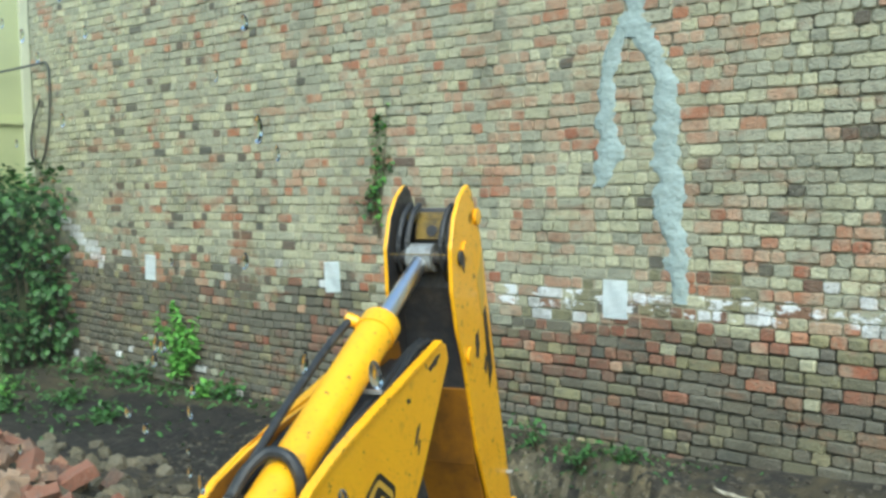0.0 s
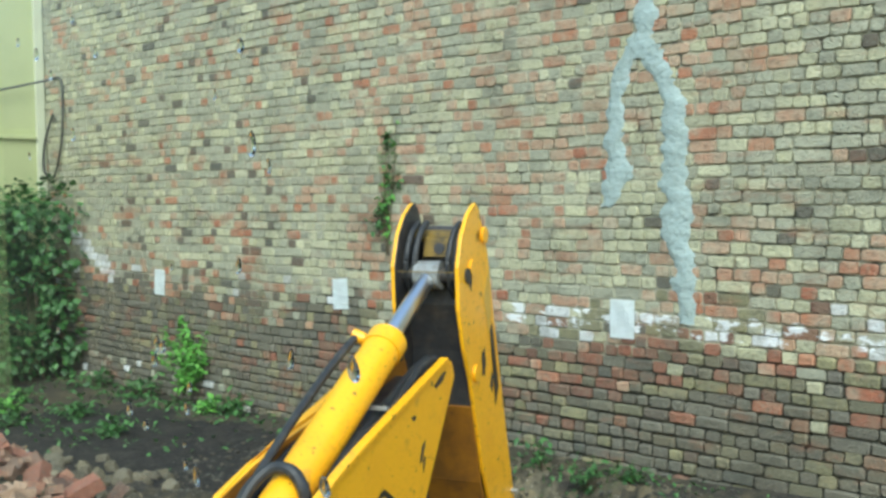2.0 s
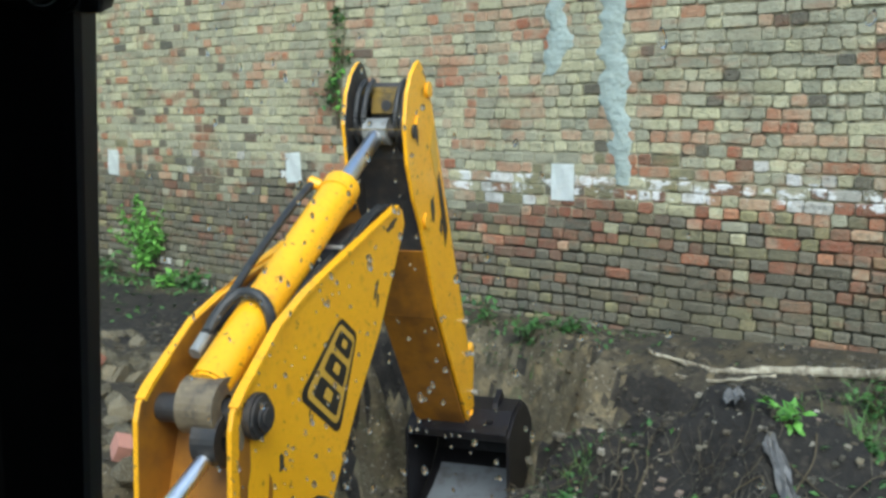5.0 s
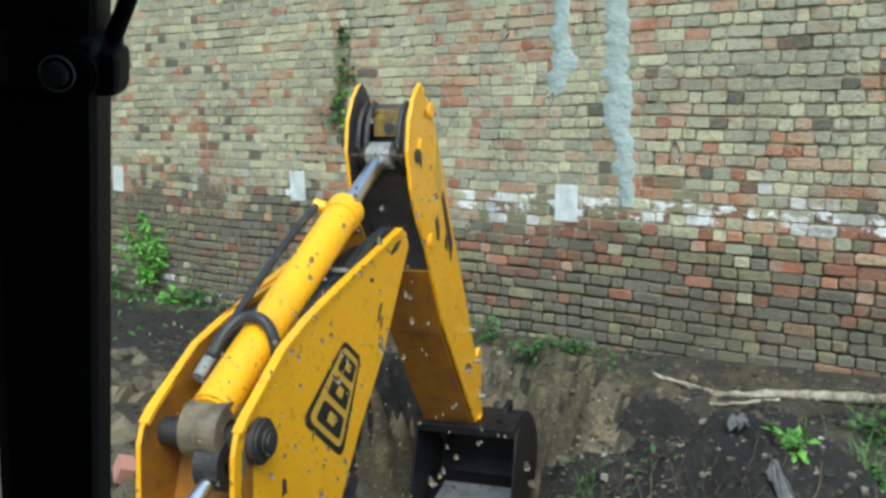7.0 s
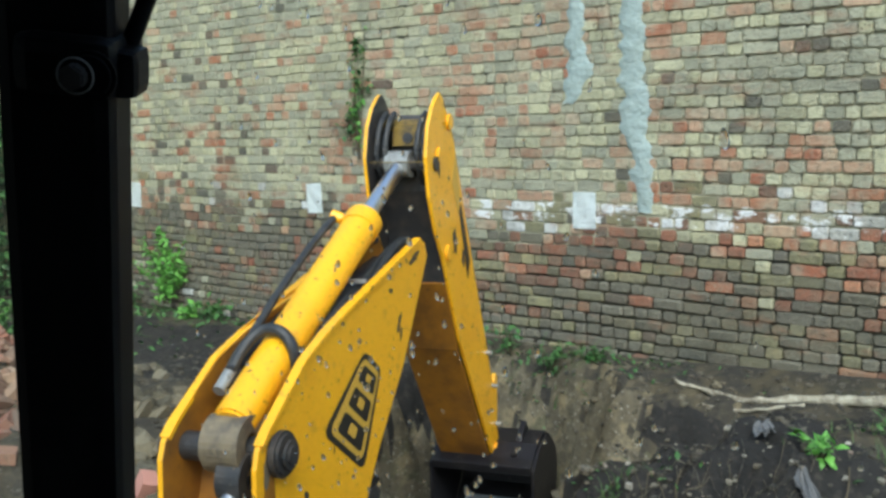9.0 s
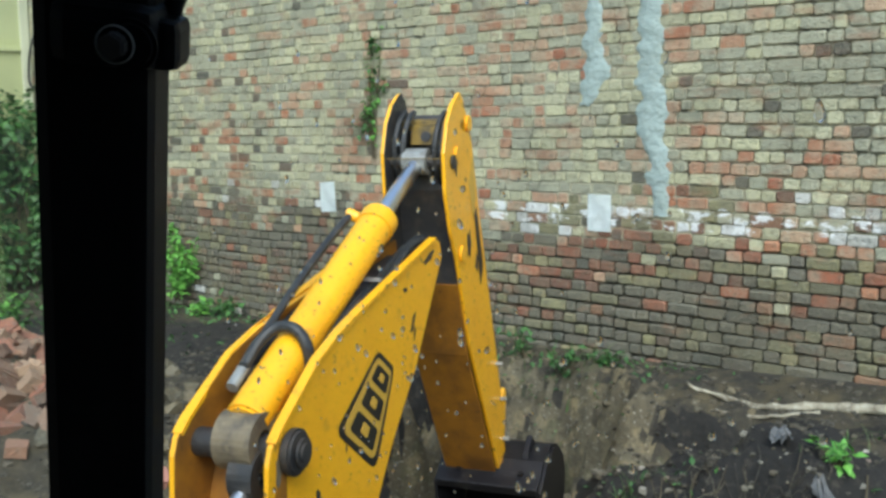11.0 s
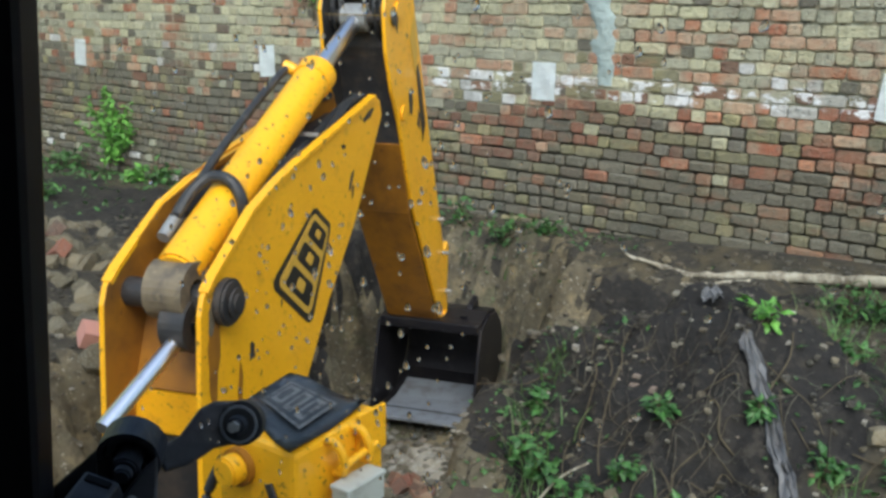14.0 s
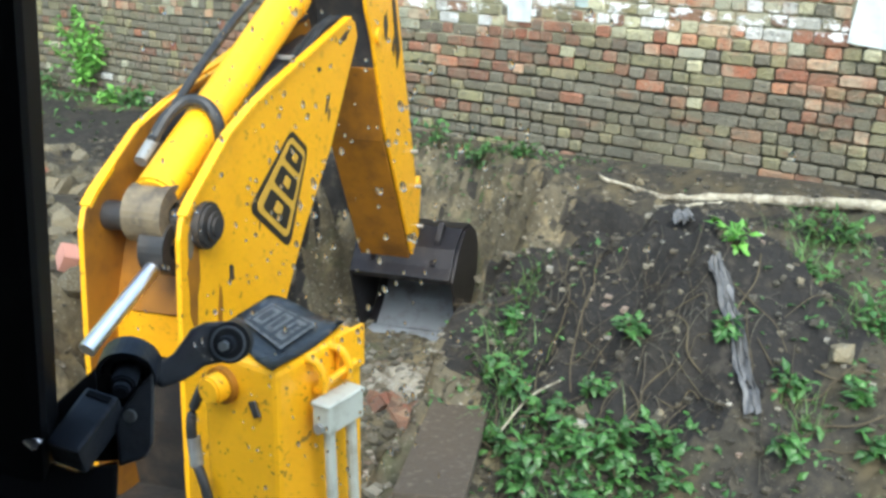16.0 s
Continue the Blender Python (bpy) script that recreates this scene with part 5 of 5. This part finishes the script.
def mortar_spill(x, y, rx, ry, seed):
    """A low lumpy spill of old mortar that lies on the pit floor."""
    bm = bmesh.new()
    rings = []
    for k in range(9):
        u = k / 8
        row = []
        for i in range(40):
            a = i / 40 * math.tau
            edge = 1 + 0.45 * noise.noise(Vector((math.cos(a) * 1.6, math.sin(a) * 1.6, seed)))
            px, py = x + rx * u * edge * math.cos(a), y + ry * u * edge * math.sin(a)
            lump = 0.03 * (1 - u * u) * (0.6 + noise.noise(Vector((px * 11, py * 11, seed))))
            row.append(bm.verts.new((px, py, height(px, py) + 0.004 + lump - 0.02 * (k == 8))))
        rings.append(row)
    for r0, r1 in zip(rings, rings[1:]):
        for i in range(40):
            j = (i + 1) % 40
            bm.faces.new((r0[i], r1[i], r1[j], r0[j]))
    bmesh.ops.remove_doubles(bm, verts=rings[0], dist=0.001)
    bmesh.ops.recalc_face_normals(bm, faces=bm.faces)
    ob = link("mortar_spill", bm, SPILL, smooth=True)
    return tagged(ob, "pale crumbled mortar spilled on the pit floor", "mortar")


SPILL = mat("crumbled_mortar", (0.36, 0.33, 0.26), 0.95, spots=((7, 0.46, 0.6, (0.12, 0.1, 0.065), 0.9), (22, 0.5, 0.64, (0.5, 0.48, 0.42), 0.7)), bump=1.0, bump_scale=30)
mortar_spill(0.55, -2.05, 0.26, 0.22, 2)

ROOTS = [(1.18, -0.63), (1.46, -0.62), (1.71, -0.59), (2.12, -0.53), (2.47, -0.49), (3.02, -0.5), (3.6, -0.47)]
root_bm = tube([(x, y + 0.05, height(x, y + 0.05) + 0.02) for x, y in ROOTS], 0.02, 9, None, 0.042)
root_bm = tube([(1.45, -0.7, height(1.45, -0.7) + 0.01), (1.75, -0.66, height(1.75, -0.66) + 0.01), (2.1, -0.58, height(2.1, -0.58) + 0.01)], 0.010, 7, root_bm, 0.013)
for v in root_bm.verts:
    v.co += Vector(noise.noise_vector(v.co * 15)) * 0.022
root = link("root", root_bm, ROOT, smooth=True)
tagged(root, "pale stripped root lying along the edge of the dig", "root")


def bag(points, wide, seed):
    r = random.Random(seed)
    bm = bmesh.new()
    last = None
    for i, (x, y) in enumerate(points):
        z = height(x, y)
        rowv = []
        for k in range(7):
            u = k / 6 - 0.5
            rowv.append(bm.verts.new((x + u * wide * r.uniform(0.7, 1.2), y + u * wide * 0.5, z + 0.015 + 0.045 * abs(math.sin(k * 2.1 + i * 1.7)) * r.uniform(0.4, 1.2))))
        if last:
            for k in range(6):
                bm.faces.new((last[k], last[k + 1], rowv[k + 1], rowv[k]))
        last = rowv
    bmesh.ops.subdivide_edges(bm, edges=bm.edges[:], cuts=2)
    for v in bm.verts:
        v.co += Vector(noise.noise_vector(v.co * 16)) * 0.022 + Vector(noise.noise_vector(v.co * 55)) * 0.016
    bmesh.ops.solidify(bm, geom=bm.faces[:], thickness=0.002)
    ob = link("plastic_bag", bm, BAG)
    return tagged(ob, "torn grey plastic bag half buried in the heap", "plastic bag", "torn bags")


bag([(2.58, -2.5), (2.6, -2.55), (2.63, -2.6)], 0.09, 1)
bag([(2.86, -2.78), (2.92, -2.83), (2.98, -2.88), (3.04, -2.94), (3.1, -3.02), (3.17, -3.1), (3.23, -3.18)], 0.055, 2)

slab_ob = link("board", box((0.27, 1.3, 0.05), (0, 0, 0), 0.008), mat("muddy_board", (0.085, 0.068, 0.048), 0.85, spots=((5, 0.45, 0.7, (0.09, 0.07, 0.05), 0.8), (30, 0.55, 0.7, (0.24, 0.2, 0.15), 0.5)), bump=0.5))
slab_ob.matrix_basis = Matrix.Translation((2.13, -3.74, height(2.0, -3.72) + 0.17)) @ Euler((radians(-8), 0, radians(28))).to_matrix().to_4x4()
tagged(slab_ob, "muddy flat board lying in front of the dig", "board")

r_t = random.Random(21)
for i in range(34):
    x, y = r_t.choice(((2.35, -3.4), (2.6, -3.2), (2.0, -2.9), (2.9, -3.0), (3.3, -2.9), (2.3, -2.9)))
    x, y = x + r_t.gauss(0, 0.22), y + r_t.gauss(0, 0.15)
    a, ln = r_t.uniform(0, 6.3), r_t.uniform(0.12, 0.42)
    pts = []
    for k in range(4):
        px, py = x + math.cos(a) * ln * (k / 3 - 0.5) + r_t.uniform(-.03, .03), y + math.sin(a) * ln * (k / 3 - 0.5) + r_t.uniform(-.03, .03)
        pts.append((px, py, height(px, py) + 0.012 + r_t.uniform(0, 0.03)))
    tw = link("twig", tube(pts, r_t.uniform(0.002, 0.005), 5), TWIG)
    tagged(tw, "dry brown twig lying on the heap", "twig", "twigs on the heap")
stick = link("stick", tube([(2.40, -3.28, height(2.40, -3.28) + 0.06), (2.32, -3.42, height(2.32, -3.42) + 0.07), (2.25, -3.58, height(2.25, -3.58) + 0.05)], 0.005, 6), ROOT)
tagged(stick, "pale dry stick on the weeds", "stick")


def ground_cover():
    """Low sprigs, clods and chips too many to count."""
    r = random.Random(8)
    vs, fs = [], []
    zones = ((2.6, -3.5, 0.35, 0.13, 520), (3.2, -1.3, 0.4, 0.35, 130), (-6, -0.35, 1.6, 0.18, 420), (0.0, -0.3, 0.6, 0.12, 260), (3.45, -2.9, 0.25, 0.35, 200), (-5.6, -1.5, 1.2, 0.35, 260), (2.0, -3.1, 0.15, 0.2, 110), (1.2, -2.2, 0.6, 0.5, 90))
    for cx, cy, sx, sy, n in zones:
        for i in range(n):
            x, y = cx + r.gauss(0, sx), min(-0.04, cy + r.gauss(0, sy))
            leaf(vs, fs, Vector((x, y, height(x, y) + 0.004)), Vector((r.uniform(-1, 1), r.uniform(-1, 1), r.uniform(0.1, 0.9))), r.uniform(0.025, 0.06) * (1.6 if x < -3 else 1), r)
    me = bpy.data.meshes.new("ground_cover")
    me.from_pydata([tuple(v) for v in vs], [], fs)
    me.materials.append(LEAF)
    ob = new("ground_cover", me)
    tagged(ob, "sparse low green sprigs over the soil", "ground cover", kind="stuff")
    vs, fs = [], []
    for i in range(6500):
        x, y = r.uniform(-3.2, 4.0), r.uniform(-4.6, -0.1)
        z = height(x, y)
        s = r.choice((0.004, 0.006, 0.009, 0.013, 0.02)) * r.uniform(0.7, 1.3)
        b = len(vs)
        for k in range(8):
            vs.append((x + s * (1 if k & 1 else -1) * r.uniform(0.5, 1), y + s * (1 if k & 2 else -1) * r.uniform(0.5, 1), z + s * 0.3 + s * 0.6 * (1 if k & 4 else -1) * r.uniform(0.5, 1)))
        fs += [tuple(b + q for q in f) for f in ((0, 1, 3, 2), (4, 6, 7, 5), (0, 4, 5, 1), (1, 5, 7, 3), (3, 7, 6, 2), (2, 6, 4, 0))]
    me = bpy.data.meshes.new("soil_crumbs")
    me.from_pydata(vs, [], fs)
    me.materials.append(STONE)
    ob = new("soil_crumbs", me)
    tagged(ob, "crumbs of soil, mortar and small stones", "soil crumbs", kind="stuff")


ground_cover()


def fine_debris():
    """A tangle of thin roots over the heap and pale chips over the pit, too many to count."""
    r = random.Random(31)
    vs, fs = [], []
    for i in range(230):
        x, y = r.gauss(2.55, 0.42), r.gauss(-3.05, 0.36)
        a, ln = r.uniform(0, 6.3), r.uniform(0.06, 0.24)
        rad = r.uniform(0.001, 0.003)
        last = None
        bend = r.uniform(-0.8, 0.8)
        px, py = x, y
        for k in range(5):
            z = height(px, py) + 0.006 + 0.03 * r.random()
            b = len(vs)
            vs += [(px, py - rad, z), (px + rad, py + rad, z), (px, py, z + rad * 1.6)]
            if last is not None:
                fs += [(last + q, last + (q + 1) % 3, b + (q + 1) % 3, b + q) for q in range(3)]
            last = b
            a += bend * 0.4
            px += math.cos(a) * ln / 4
            py += math.sin(a) * ln / 4
    me = bpy.data.meshes.new("root_tangle")
    me.from_pydata(vs, [], fs)
    me.materials.append(TANGLE)
    tagged(new("root_tangle", me), "tangle of thin dry roots over the dark heap", "roots", kind="stuff")
    vs, fs = [], []
    for i in range(2900):
        u = r.random()
        x, y = 1.2 - 0.9 * u + r.gauss(0, 0.5), -4.3 + 2.6 * u + r.gauss(0, 0.4)
        if i > 2600:
            x, y = r.gauss(2.6, 0.5), r.gauss(-2.65, 0.5)
        z = height(x, y)
        s = r.choice((0.006, 0.009, 0.014, 0.02, 0.032)) * r.uniform(0.7, 1.3) * (0.55 if i > 2600 else 1)
        b = len(vs)
        for k in range(8):
            vs.append((x + s * (1 if k & 1 else -1) * r.uniform(0.4, 1), y + s * (1 if k & 2 else -1) * r.uniform(0.4, 1), z + s * 0.25 + s * 0.6 * (1 if k & 4 else -1) * r.uniform(0.4, 1)))
        fs += [tuple(b + q for q in f) for f in ((0, 1, 3, 2), (4, 6, 7, 5), (0, 4, 5, 1), (1, 5, 7, 3), (3, 7, 6, 2), (2, 6, 4, 0))]
    me = bpy.data.meshes.new("mortar_chips")
    me.from_pydata(vs, [], fs)
    me.materials.append(CHIPS)
    tagged(new("mortar_chips", me), "pale chips of mortar and stone over the pit and heap", "chips", kind="stuff")


TANGLE = varied("dry_roots", [(0.025, 0.021, 0.015), (0.045, 0.037, 0.025), (0.08, 0.066, 0.043), (0.02, 0.017, 0.013)], bump=0.0)
CHIPS = varied("mortar_chips", [(0.07, 0.06, 0.04), (0.12, 0.1, 0.065), (0.3, 0.28, 0.22), (0.09, 0.075, 0.05), (0.45, 0.43, 0.37), (0.2, 0.12, 0.08)], bump=0.3)
fine_debris()


def motions():
    keys = DIPPER_KEYS
    rows_d, rows_b, rows_r, rows_o = [], [], [], []
    for t, a, c in keys:
        turn = Matrix.Rotation(radians(a - 15.65), 4, 'X')
        d = Matrix.Translation(HINGE) @ turn
        rows_d.append((t, d))
        rows_b.append((t, d @ Matrix.Translation(BPIN) @ Matrix.Rotation(radians(c), 4, 'X')))
        eye = d @ Vector((0, 0.75 - PIVOT.y, 1.665 - PIVOT.z))
        eye.x = -0.172
        way = eye - RAM_FOOT
        q = way.to_track_quat('Y', 'Z').to_matrix().to_4x4()
        rows_r.append((t, Matrix.Translation(RAM_FOOT) @ q))
        rows_o.append((t, Matrix.Translation(eye) @ q))
    walk(dipper, rows_d)
    walk(bucket, rows_b)
    walk(barrel, rows_r)
    walk(rod_part, rows_o)


# seconds, the dipper's swing, the bucket's curl, in degrees
DIPPER_KEYS = [(0, 22.4, 26), (2.0, 22.4, 26), (2.5, 22.9, 26), (3.0, 23.6, 26), (3.5, 23.9, 26), (5.8, 30, 0), (6.0, 30.4, -3), (6.5, 31.4, -6), (7.0, 32.4, -8), (7.5, 34.1, -8), (8.0, 34.7, -8), (8.5, 33.9, -6), (9.0, 27.6, 14), (9.5, 23.7, 24),
               (12.0, 24, 26), (12.5, 23.4, 26), (13.0, 23.8, 26), (13.5, 25.5, 18), (14.0, 27.6, -4), (14.5, 28.9, -8), (15.0, 29.2, -8), (15.5, 27.6, -4), (16.0, 23.9, 38)]
motions()
